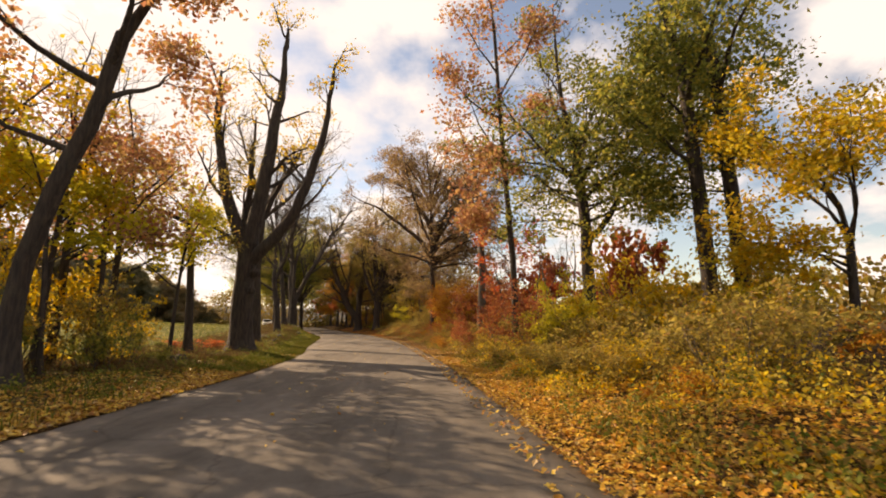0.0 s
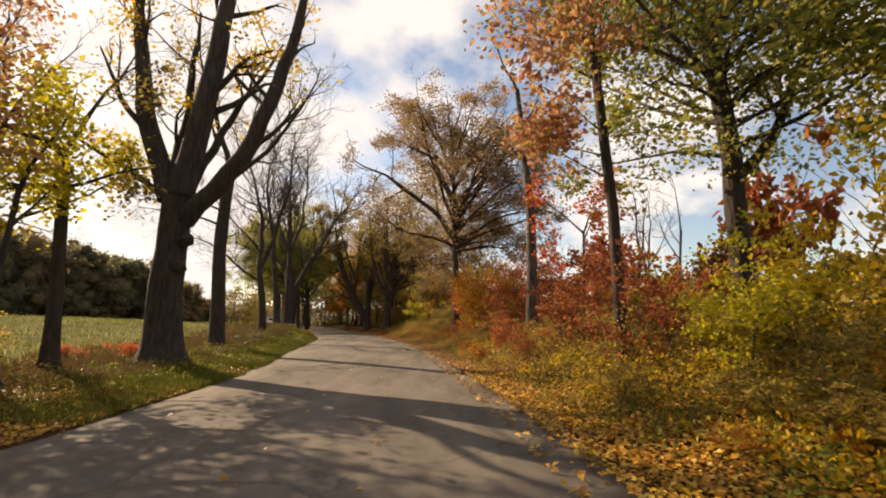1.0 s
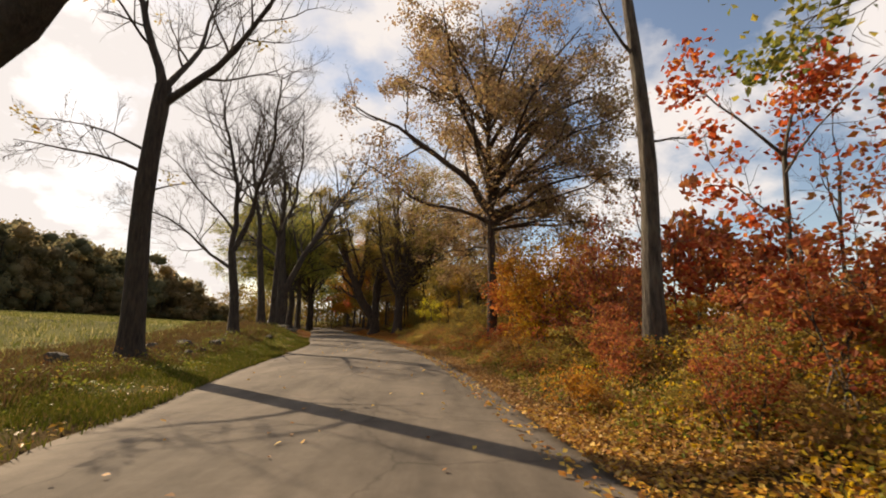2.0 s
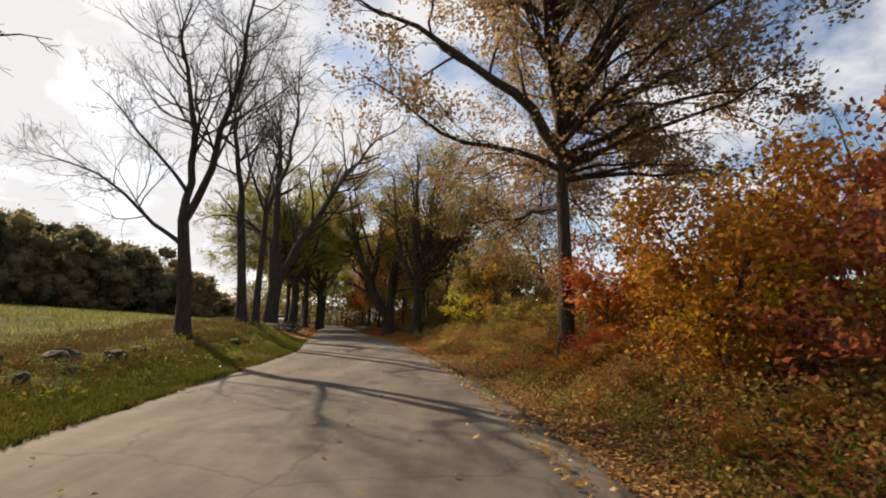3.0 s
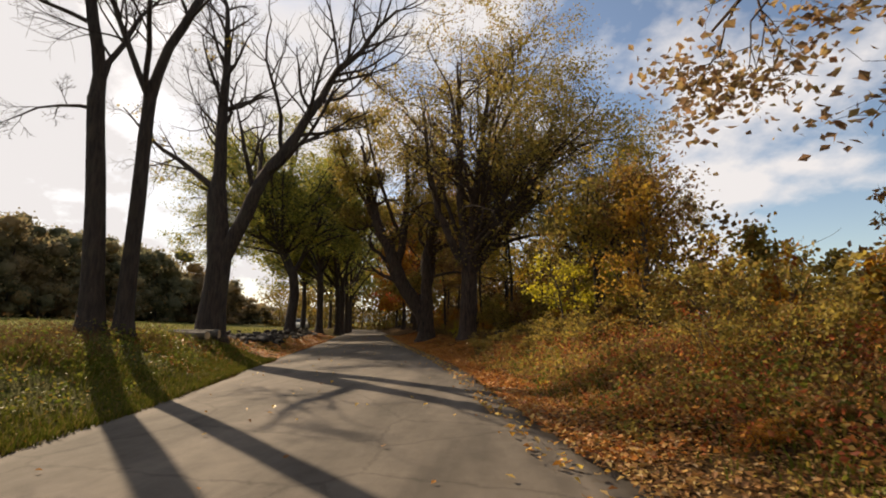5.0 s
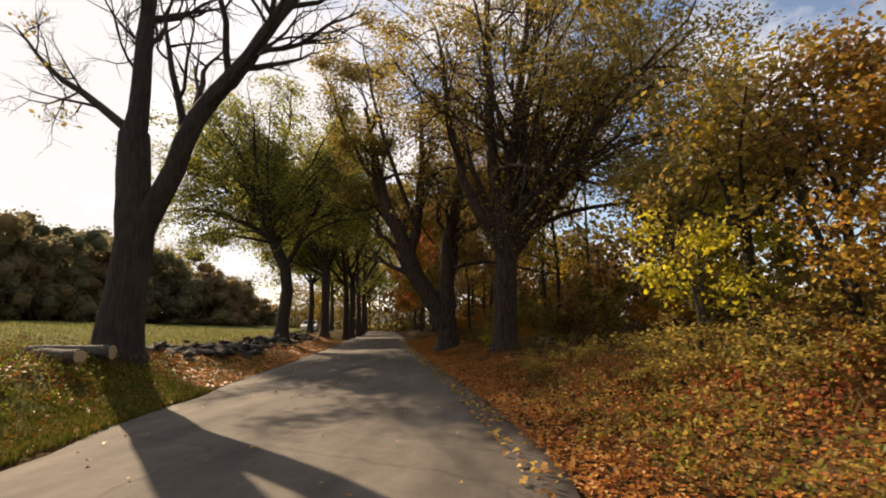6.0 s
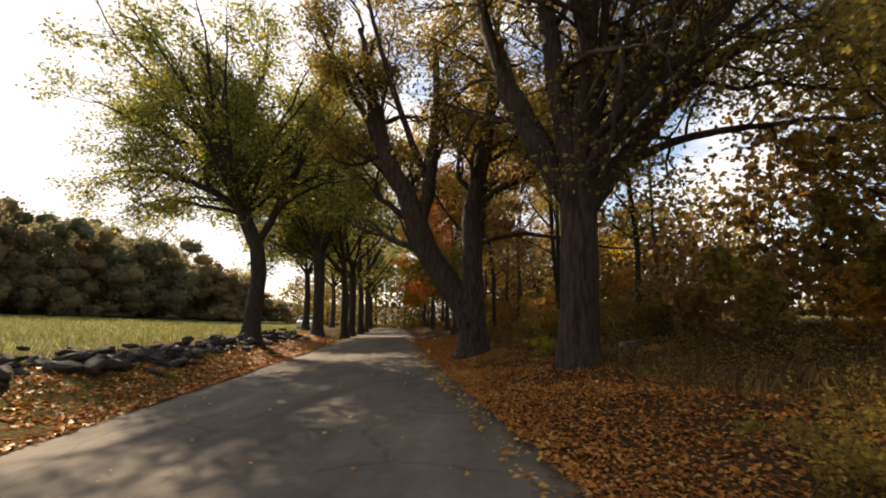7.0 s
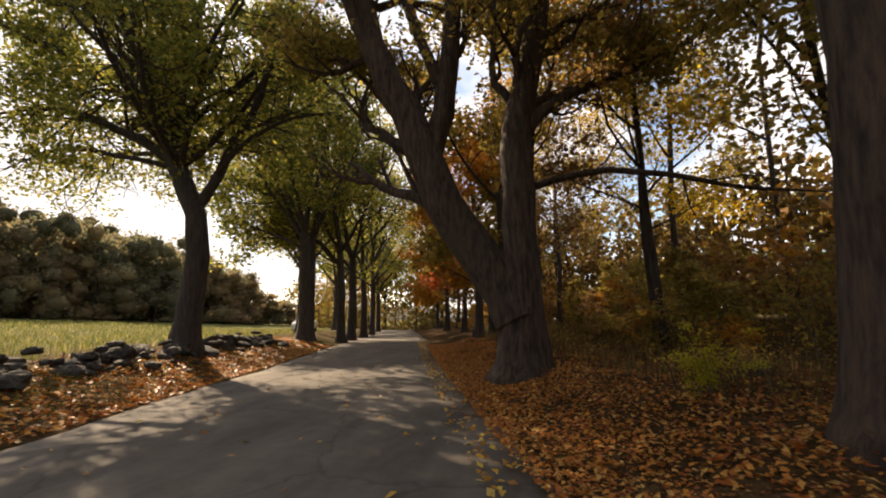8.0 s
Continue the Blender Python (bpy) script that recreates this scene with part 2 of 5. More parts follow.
def plain_mat(name, col, rough, metal=0.0, coat=0.0):
    m, n, l, bsdf, out = nodes_of(name)
    a = noise_of(n, l, 30.0, 3)
    l.new(mixed(n, l, "MULTIPLY", 0.12, col, a.outputs["Fac"]), bsdf.inputs["Base Color"])
    bsdf.inputs["Roughness"].default_value, bsdf.inputs["Metallic"].default_value = rough, metal
    bsdf.inputs["Coat Weight"].default_value = coat
    return m


CAR_PAINT = plain_mat("car_paint_white", (0.8, 0.8, 0.78), 0.35, 0, 0.6)
CAR_GLASS = plain_mat("car_glass_dark", (0.02, 0.022, 0.025), 0.05)
RUBBER = plain_mat("rubber_black", (0.02, 0.02, 0.02), 0.8)
RIM = plain_mat("rim_alloy", (0.5, 0.5, 0.5), 0.35, 1.0)
LAMP = plain_mat("headlight_clear", (0.7, 0.7, 0.7), 0.1)

# ---- mesh tools ----


def mesh_of(name, verts, faces, mat, parent=None, label="", smooth=False):
    """One mesh object from arrays; faces all have the same number of corners."""
    verts, faces = np.asarray(verts, np.float32), np.asarray(faces, np.int32)
    me = bpy.data.meshes.new(name)
    k = faces.shape[1]
    me.vertices.add(len(verts))
    me.vertices.foreach_set("co", verts.ravel())
    me.loops.add(faces.size)
    me.loops.foreach_set("vertex_index", faces.ravel())
    me.polygons.add(len(faces))
    me.polygons.foreach_set("loop_start", np.arange(0, faces.size, k, dtype=np.int32))
    me.polygons.foreach_set("loop_total", np.full(len(faces), k, np.int32))
    me.polygons.foreach_set("use_smooth", np.full(len(faces), smooth, bool))
    me.materials.append(mat)
    me.update(calc_edges=True)
    ob = new(name, me)
    if parent is not None:
        ob.parent = parent
    if label:
        tagged(ob, label)
    return ob


def part(name, bm, material, parent, label=""):
    me = bpy.data.meshes.new(name)
    bm.to_mesh(me)
    bm.free()
    me.materials.append(material)
    ob = new(name, me)
    ob.parent = parent
    if label:
        tagged(ob, label)
    return ob


def thing(name, x, y, z, label, category, group="", kind=""):
    ob = new(name)
    ob.matrix_basis = pose(x, y, z)
    return tagged(ob, label, category, group, kind)


class Wood:
    """Collects tapered tubes."""

    def __init__(self):
        self.v, self.f, self.n = [], [], 0

    def tube(self, pts, radii, sides):
        pts, radii = np.asarray(pts, float), np.asarray(radii, float)
        tan = np.gradient(pts, axis=0)
        tan /= np.linalg.norm(tan, axis=1, keepdims=True) + 1e-9
        ref = np.array([1.0, 0.13, 0.07]) if abs(tan[0, 0]) < 0.8 else np.array([0.1, 1.0, 0.05])
        u = np.cross(tan, ref)
        u /= np.linalg.norm(u, axis=1, keepdims=True) + 1e-9
        w = np.cross(tan, u)
        a = np.arange(sides) * (2 * math.pi / sides)
        ring = u[:, None] * np.cos(a)[None, :, None] + w[:, None] * np.sin(a)[None, :, None]
        v = pts[:, None] + ring * radii[:, None, None]
        k = len(pts)
        i = np.arange(k - 1)[:, None] * sides
        j = np.arange(sides)[None]
        jn = (j + 1) % sides
        f = np.stack([i + j, i + jn, i + sides + jn, i + sides + j], -1).reshape(-1, 4) + self.n
        self.v.append(v.reshape(-1, 3))
        self.f.append(f)
        self.n += k * sides

    def mesh(self, name, mat, parent, label=""):
        return mesh_of(name, np.concatenate(self.v), np.concatenate(self.f), mat, parent, label, True)


def heading(az, tilt):
    az, tilt = radians(az), radians(tilt)
    return np.array([math.cos(az) * math.sin(tilt), math.sin(az) * math.sin(tilt), math.cos(tilt)])


def unit(v):
    return v / (np.linalg.norm(v) + 1e-9)


def grow(wood, rng, p, d, length, r, depth, tips, kids, wob=0.16, up=0.06, ratio=0.6, thin=0.006):
    """A branch that wanders, tapers and puts out smaller ones."""
    n = 3 + min(4, int(length / 0.6)) if depth else 3
    step = length / n
    pts = [p]
    for i in range(n):
        d = unit(d + rng.normal(0, wob, 3) + (0, 0, up))
        p = p + d * step
        pts.append(p)
    pts = np.array(pts)
    radii = np.maximum(r * (1 - 0.78 * np.linspace(0, 1, n + 1)), thin * 0.6)
    wood.tube(pts, radii, 6 if r > 0.05 else 4 if r > 0.02 else 3)
    if depth <= 0 or length < 0.25:
        tips.append(pts[1:])
        return
    if depth == 1:
        tips.append(pts[2:])
    k = kids[min(len(kids) - 1, depth - 1)]
    for j in range(k):
        f = 0.22 + 0.78 * (j + rng.random()) / k
        i = min(n - 1, int(f * n))
        q = pts[i] + (pts[i + 1] - pts[i]) * (f * n - i)
        t = unit(pts[i + 1] - pts[i])
        side = unit(np.cross(t, rng.normal(0, 1, 3)))
        ang = radians(rng.uniform(28, 62))
        grow(wood, rng, q, t * math.cos(ang) + side * math.sin(ang), length * ratio * (1.15 - 0.6 * f) * rng.uniform(0.75, 1.2),
             max(thin, r * 0.55 * (1 - 0.55 * f)), depth - 1, tips, kids, wob, up, ratio, thin)


def leaf_cloud(name, pts, size, mat, parent, rng, label="", droop=0.0, wide=0.34, facing=None):
    """One small folded leaf at every point."""
    n = len(pts)
    a = rng.normal(0, 1, (n, 3))
    a[:, 2] = a[:, 2] * 0.6 - droop
    a /= np.linalg.norm(a, axis=1, keepdims=True) + 1e-9
    b = np.cross(a, rng.normal(0, 1, (n, 3)))
    b /= np.linalg.norm(b, axis=1, keepdims=True) + 1e-9
    if facing is not None:
        c0 = facing + rng.normal(0, 1.1, (n, 3))
        a = np.cross(c0, rng.normal(0, 1, (n, 3)))
        a /= np.linalg.norm(a, axis=1, keepdims=True) + 1e-9
        b = np.cross(a, c0)
        b /= np.linalg.norm(b, axis=1, keepdims=True) + 1e-9
    c = np.cross(a, b)
    s = (size * rng.uniform(0.6, 1.35, n))[:, None]
    v = np.empty((n, 4, 3))
    v[:, 0] = pts - a * s * 0.5
    v[:, 1] = pts + b * s * wide + c * s * 0.12
    v[:, 2] = pts + a * s * 0.5
    v[:, 3] = pts - b * s * wide + c * s * 0.12
    return mesh_of(name, v.reshape(-1, 3), np.arange(4 * n).reshape(n, 4), mat, parent, label)


def strewn(rng, tips, count, spread):
    """Points for leaves, gathered in clusters round the ends of the twigs."""
    every = np.concatenate(tips)
    pick = every[rng.integers(0, len(every), max(1, count // 22))]
    pts = np.repeat(pick, 22, axis=0) + rng.normal(0, spread * 0.8, (len(pick) * 22, 3)) * (1, 1, 0.6)
    return pts


def gaps(p, level):
    """Clumps and openings in a crown: true where leaves stay."""
    return np.sin(p[:, 0] * 1.35 + p[:, 2] * 1.1) * np.sin(p[:, 1] * 1.25 - p[:, 2] * 0.7 + 1.0) > level


def tree(x, y, z, r, stem, limbs, leaf, label, group="", bark=None, seed=1, kids=(5, 5, 5), depth=3, count=0, size=0.16,
         spread=0.25, flare=1.55, up=0.05, wob=0.15, ratio=0.6, category="tree", thin=0.006, top_r=0.75, droop=0.2, keep=None, name="tree", dens=1.15, reach=0.42, inner=0, crook=0.11):
    """stem: rows of (height, shift in x, shift in y) up to the fork. limbs: (height on the stem, azimuth, tilt at its foot,
    tilt at its end, length, radius), or (the bends it passes, radius). keep: a rule that says which leaf points stay."""
    rng = np.random.default_rng(seed)
    bark = bark or BARK_DARK
    t = thing(name, x, y, z, label, category, group)
    stem = np.array([(-0.35, 0, 0), *stem], float)
    hs = np.linspace(-0.35, stem[-1, 0], 12)
    hs = np.unique(np.concatenate([[-0.35, 0.0, 0.12, 0.3, 0.6], hs[hs > 0.8], [stem[-1, 0]]]))
    sx, sy = np.interp(hs, stem[:, 0], stem[:, 1]), np.interp(hs, stem[:, 0], stem[:, 2])
    rad = r * (1 - (1 - top_r) * np.clip(hs, 0, None) / stem[-1, 0]) * (1 + (flare - 1) * np.exp(-np.clip(hs, 0, None) / 0.35))
    rad *= 1 + rng.normal(0, 0.02, len(hs))
    trunk = Wood()
    trunk.tube(np.stack([sx, sy, hs], -1), rad, 14)
    tm = trunk.mesh("trunk", bark, t)
    # roots and swellings give the round trunk an uneven girth
    co = np.empty(len(tm.data.vertices) * 3, np.float32)
    tm.data.vertices.foreach_get("co", co)
    co = co.reshape(-1, 3)
    ring = np.arange(len(co)) % 14
    lump = 1 + 0.10 * np.sin(ring * 2.7 + seed) * np.exp(-np.clip(co[:, 2], 0, None) / 0.5) + 0.035 * np.sin(ring * 1.35 + co[:, 2] * 2.1 + seed)
    mx, my = np.interp(co[:, 2], stem[:, 0], stem[:, 1]), np.interp(co[:, 2], stem[:, 0], stem[:, 2])
    co[:, 0], co[:, 1] = mx + (co[:, 0] - mx) * lump, my + (co[:, 1] - my) * lump
    tm.data.vertices.foreach_set("co", co.ravel())
    tips, along = [], []
    for limb in limbs:
        wood = Wood()
        sway = np.zeros(3)
        if len(limb) == 2:
            # a limb that follows a few bends, with small kinks of its own
            way, lr = np.array(limb[0], float), limb[1]
            run = np.concatenate([[0], np.cumsum(np.linalg.norm(np.diff(way, axis=0), axis=1))])
            length = float(run[-1])
            n = max(5, int(length / 0.55))
            s = np.linspace(0, length, n + 1)
            pts = np.stack([np.interp(s, run, way[:, k]) for k in range(3)], -1)
            pts[1:-1] = pts[1:-1] * 0.5 + (pts[:-2] + pts[2:]) * 0.25
            for i in range(1, n + 1):
                sway = 0.7 * sway + rng.normal(0, 0.035, 3)
                pts[i] += sway
        else:
            h, az, t0, t1, length, lr = limb
            p = np.array([np.interp(h, stem[:, 0], stem[:, 1]), np.interp(h, stem[:, 0], stem[:, 2]), h])
            n = max(5, int(length / 0.65))
            pts = [p]
            for i in range(n):
                f = i / max(1, n - 1)
                sway = 0.72 * sway + rng.normal(0, crook, 3)
                p = p + unit(heading(az, t0 + (t1 - t0) * f) + sway) * length / n
                pts.append(p)
            pts = np.array(pts)
        rr = lr * (1 - 0.82 * np.linspace(0, 1, n + 1) ** (1.5 if len(limb) == 2 else 1.05))
        rr[0] *= 1.15
        wood.tube(pts, rr, 9 if lr > 0.1 else 6)
        k = max(4, int(length * dens))
        for j in range(k):
            f = 0.2 + 0.8 * (j + rng.random()) / k
            i = min(n - 1, int(f * n))
            q = pts[i] + (pts[i + 1] - pts[i]) * (f * n - i)
            tv = unit(pts[i + 1] - pts[i])
            side = unit(np.cross(tv, rng.normal(0, 1, 3)))
            ang = radians(rng.uniform(30, 65))
            grow(wood, rng, q, tv * math.cos(ang) + side * math.sin(ang), length * reach * (1.2 - 0.65 * f) * rng.uniform(0.7, 1.25),
                 max(thin * 1.4, lr * 0.42 * (1 - 0.6 * f)), depth - 1, tips, kids, wob, up, ratio, thin)
        tips.append(pts[-2:])
        along.append(pts[1:max(3, n // 2 + 2)])
        wood.mesh("limb", bark, t)
    if count:
        pts = strewn(rng, tips, count, spread)
        if inner:
            # leaves on short shoots close to the limbs
            mid = np.concatenate(along)
            mid = [mid + rng.normal(0, 0.75, mid.shape) for _ in range(6)]
            pts = np.concatenate([pts, strewn(rng, mid, inner, spread)])
        if keep is not None:
            pts = pts[keep(pts)]
        leaf_cloud("crown", pts, size, leaf, t, rng, "", droop)
    return t


# ---- lie of the land ----
EDGE_Y = (-60, 4, 11, 16, 20, 25, 30, 35, 40, 45, 50, 55, 62, 80, 100, 160)
EDGE_L = (-5.2, -4.8, -4.25, -4.25, -4.4, -5.4, -6.05, -6.75, -7.45, -8.95, -10.15, -11.4, -13.2, -18.2, -24.0, -42.0)
EDGE_R = (2.2, 1.65, 1.45, 1.15, 0.75, 0.35, -0.28, -1.2, -2.3, -3.3, -4.7, -6.25, -8.3, -13.2, -19.0, -37.0)
_ys = np.arange(-60, 160.01, 0.5)
_k = np.ones(9) / 9


def _soft(v):
    v = np.interp(_ys, EDGE_Y, v)
    return np.convolve(np.pad(v, 4, mode="reflect", reflect_type="odd"), _k, mode="valid")


_l, _r = _soft(EDGE_L), _soft(EDGE_R)


def left_edge(y):
    return np.interp(y, _ys, _l)


def right_edge(y):
    return np.interp(y, _ys, _r)


def step(a, b, v):
    f = np.clip((v - a) / (b - a), 0, 1)
    return f * f * (3 - 2 * f)


HILL_Y = (-60, 50, 95, 128, 140, 200, 700)
HILL_X = (-74, -74, -70, -62, -66, -110, -300)


def land(x, y):
    """Height of the ground; the road lies at 0."""
    x, y = np.asarray(x, float), np.asarray(y, float)
    dl, dr = left_edge(y) - x, x - right_edge(y)
    bank = np.interp(y, (-40, 19, 28, 35, 43, 50, 56, 62, 90, 130), (0.2, 0.15, 0.15, 0.45, 0.95, 0.6, 0.36, 0.45, 0.4, 0.2))
    left = bank * step(0.1, 2.6, dl) + np.clip(dl - 3, 0, None) * 0.024 * step(3, 30, dl) + 0.9 * step(8, 60, dl) * step(20, 60, y + 30)
    rise = np.interp(y, (-40, 0, 17, 25, 33, 54, 75, 130), (0.4, 0.4, 0.32, 0.45, 0.5, 0.36, 0.4, 0.4))
    right = rise * step(0.3, 2.6, dr) + np.interp(y, (0, 13, 24), (0.05, 0.15, 0.7)) * step(3, 9, dr) + np.clip(dr - 9, 0, None) * 0.006
    rough = 0.05 * np.sin(x * 1.7 + y * 0.9) * np.sin(y * 1.3 - x * 0.6) + 0.03 * np.sin(x * 4.1 + 1) * np.sin(y * 3.7)
    out = np.where(dl > 0, left + rough * step(0.2, 1.5, dl), np.where(dr > 0, right + rough * step(0.2, 1.5, dr), 0))
    back = np.interp(y, HILL_Y, HILL_X) - x
    out = out + 9.0 * step(2, 40, back) * step(-80, -30, y) * (1 - step(118, 150, y))
    inside = step(-0.05, 0.2, -np.maximum(dl, dr))
    return out - 0.12 * inside


def ground_sheet():
    near = np.arange(-24, 22.01, 0.55)
    out = 24 + np.cumsum(0.55 * 1.11 ** np.arange(1, 66))
    out = out[out < 2500]
    gx = np.concatenate([-out[::-1], near, out - 2.0]) - 5.0
    fy = np.arange(-12, 100.01, 0.7)
    oy = np.cumsum(0.7 * 1.11 ** np.arange(1, 64))
    oy = oy[oy < 2500]
    gy = np.concatenate([-12 - oy[::-1], fy, 100 + oy])
    X, Y = np.meshgrid(gx, gy)
    Z = land(X, Y)
    far = step(300, 1100, np.hypot(X, Y))
    Z = Z * (1 - far) - 6.0 * far
    nx, ny = len(gx), len(gy)
    i = (np.arange(ny - 1)[:, None] * nx + np.arange(nx - 1)[None]).ravel()
    g = mesh_of("ground", np.stack([X, Y, Z], -1).reshape(-1, 3), np.stack([i, i + 1, i + nx + 1, i + nx], -1), GROUND, smooth=True)
    dl = (left_edge(Y) - X).ravel()
    cover = step(0.1, 0.8, dl) * np.interp(Y.ravel(), (-10, 14, 24, 48, 58, 75), (0.25, 0.35, 0.9, 0.85, 0.15, 0.2)) + step(5, 9, dl)
    cover = np.clip(cover + step(25, 40, -dl), 0, 1)
    att = g.data.attributes.new("cover", "FLOAT", "POINT")
    att.data.foreach_set("value", cover.astype(np.float32))
    tagged(g, "rough grassy ground with leaf litter and a mown field", "ground", kind="structure")


def road_sheet():
    ys = np.arange(-40, 150, 0.4)
    us = np.linspace(0, 1, 15)
    rng = np.random.default_rng(5)
    jl = np.convolve(rng.normal(0, 0.16, len(ys) + 4), np.ones(5) / 5, mode="valid")
    jr = np.convolve(rng.normal(0, 0.20, len(ys) + 4), np.ones(5) / 5, mode="valid")
    xl, xr = left_edge(ys) - 0.05 + jl, right_edge(ys) + 0.05 + jr
    X = xl[:, None] + (xr - xl)[:, None] * us
    Z = 0.04 * (1 - (2 * us - 1) ** 2) - 0.02
    Z = np.broadcast_to(Z, X.shape).copy()
    us2 = np.concatenate([[0], us, [1]])
    X = np.concatenate([X[:, :1] - 0.03, X, X[:, -1:] + 0.03], axis=1)
    Z = np.concatenate([Z[:, :1] - 0.1, Z, Z[:, -1:] - 0.1], axis=1)
    V = np.stack([X, np.broadcast_to(ys[:, None], X.shape), Z], -1).reshape(-1, 3)
    n = len(us2)
    i = (np.arange(len(ys) - 1)[:, None] * n + np.arange(n - 1)[None]).ravel()
    ob = mesh_of("road", V, np.stack([i, i + 1, i + n + 1, i + n], -1), ASPHALT, smooth=True)
    tagged(ob, "narrow worn grey asphalt country road without markings", "road", kind="structure")


ground_sheet()
road_sheet()


def gz(x, y):
    return float(land(x, y))


# ---- trees on the field side ----
old_maple = tree(-6.8, 19.4, gz(-6.8, 19.4), 0.45, [(2, -0.03, 0), (3.4, 0.02, 0), (4.8, 0.05, 0)],
     [([(-0.15, 0, 4.3), (-0.5, 0, 5.2), (-0.95, 0.1, 6.6), (-1.3, 0.2, 8.2), (-1.7, 0.3, 10.0), (-1.8, 0.4, 12.5)], 0.27),
      ([(0.1, 0, 4.4), (0.28, 0.1, 5.6), (0.45, 0.1, 7.2), (0.8, 0.2, 9.4), (1.0, 0.4, 11.5), (1.2, 0.4, 14.5)], 0.33),
      ([(0.25, 0, 3.7), (1.05, -0.1, 4.5), (1.85, -0.2, 5.6), (2.5, -0.2, 7.2), (2.95, -0.2, 8.7), (3.3, -0.2, 10.6), (3.4, -0.2, 12.5)], 0.25),
      ([(-0.2, 0.2, 4.3), (-0.3, 0.5, 6.0), (-0.35, 0.8, 8.6), (-0.2, 0.9, 10.4)], 0.17),
      ([(0.1, 0.3, 4.4), (0.6, 0.9, 6.4), (1.5, 1.3, 8.6), (2.1, 1.5, 9.9)], 0.14),
      ([(-0.4, 0, 4.4), (-1.4, 0.1, 5.3), (-2.6, 0.2, 5.8), (-3.6, 0.1, 6.6)], 0.09)],
     YELLOW, "huge old maple with broken limbs and few yellow leaves", "roadside trees", BARK_DARK, 11, (3, 3, 3), 3, 3400, 0.12, 0.25, 1.5, dens=0.9, reach=0.28)
def burl(parent, x, y, z, r, seed):
    """A lumpy swelling on a trunk."""
    bm = bmesh.new()
    bmesh.ops.create_icosphere(bm, subdivisions=3, radius=r)
    off = Vector((seed * 7.1, seed * 3.3, 0))
    for v in bm.verts:
        v.co = v.co * (1 + 0.35 * noise.noise(v.co * (2.2 / r) * 0.5 + off)) + Vector((x, y, z))
    for f in bm.faces:
        f.smooth = True
    part("burl", bm, BARK_DARK, parent)


burl(old_maple, 0.42, -0.12, 3.15, 0.2, 1)
burl(old_maple, 0.36, -0.2, 2.45, 0.16, 2)
tree(-7.4, 9.3, gz(-7.4, 9.3), 0.19, [(1.2, -0.1, 0), (2.2, -0.05, 0), (4.2, 0.5, 0), (5.3, 0.95, 0), (7.2, 1.35, 0)],
     [(7.1, 20, 12, 20, 4, 0.12), (4.6, 180, 60, 40, 3.5, 0.07), (5.5, 100, 50, 35, 4, 0.08), (6, 190, 50, 30, 4, 0.08), (6.4, 300, 45, 35, 3.5, 0.07)],
     PINK, "leaning dark-stemmed tree with salmon autumn leaves", "roadside trees", BARK_DARK, 12, (4, 4, 4), 3, 9000, 0.14, 0.4, keep=lambda p: p[:, 2] > 5.2)
tree(-7.8, 17.2, gz(-7.8, 17.2), 0.14, [(2, -0.1, 0), (3.9, -0.2, 0), (4.8, -0.35, 0)],
     [(3.9, 180, 86, 92, 2.2, 0.09), (4.75, 180, 55, 65, 3.4, 0.09), (4.7, 60, 30, 20, 4, 0.06), (3.9, 10, 75, 80, 2, 0.05)],
     OLIVE, "crooked slim tree with a level side branch", "roadside trees", BARK_DARK, 13, (4, 4, 3), 3, 1500, 0.12, 0.25)
for i, (sx, sy, h, lean) in enumerate([(-7.6, 15.4, 4.5, 5), (-8.6, 13.6, 5.5, -4), (-9.2, 12.2, 6, 6), (-8.4, 11.4, 5, -8), (-9.8, 15.0, 5.5, 3), (-10.6, 11.0, 6.5, 4), (-11.8, 13.0, 7, -3)]):
    tree(sx, sy, gz(sx, sy), 0.06 + 0.012 * (i % 3), [(h * 0.4, 0.02 * lean, 0), (h * 0.75, 0.04 * lean, 0.05)],
         [(h * 0.75, 180 * (i % 2), 12, 8, h * 0.5, 0.04), (h * 0.5, 200 - 150 * (i % 2), 50, 30, h * 0.4, 0.03), (h * 0.6, 90, 45, 30, h * 0.4, 0.03)],
         (LIME, PINK, YELLOW)[i % 3], "slim crooked sapling with thinning autumn leaves", "field edge saplings", BARK_DARK, 30 + i, (4, 4), 2, 2600, 0.13, 0.4, keep=lambda p: (p[:, 2] > 2.4 + 0.5 * np.sin(p[:, 0] * 5)) & (p[:, 2] < 7.0) & gaps(p, -0.35))
for i, (sx, sy, h) in enumerate([(-10.0, 13.8, 6.6), (-11.3, 18.2, 6.4), (-13.5, 15.5, 7.5), (-10.8, 10.4, 6.0)]):
    tree(sx, sy, gz(sx, sy), 0.13, [(2, 0.1, 0), (h * 0.8, 0.2, 0)],
         [(h * (0.45 + 0.06 * k), 67 * k + 40 * i, 58 - 7 * k, 42 - 5 * k, 4.4, 0.06) for k in range(8)],
         (PINK, LIME, PINK, YELLOW, OLIVE)[i], "bushy field-edge tree with fading autumn leaves", "roadside trees", BARK_DARK, 140 + i, (5, 4), 2, 7000, 0.14, 0.4, dens=1.6, keep=lambda p: (p[:, 2] > 3.2 + 0.6 * np.sin(p[:, 0] * 4)) & (p[:, 2] < 7.8) & gaps(p, -0.4))
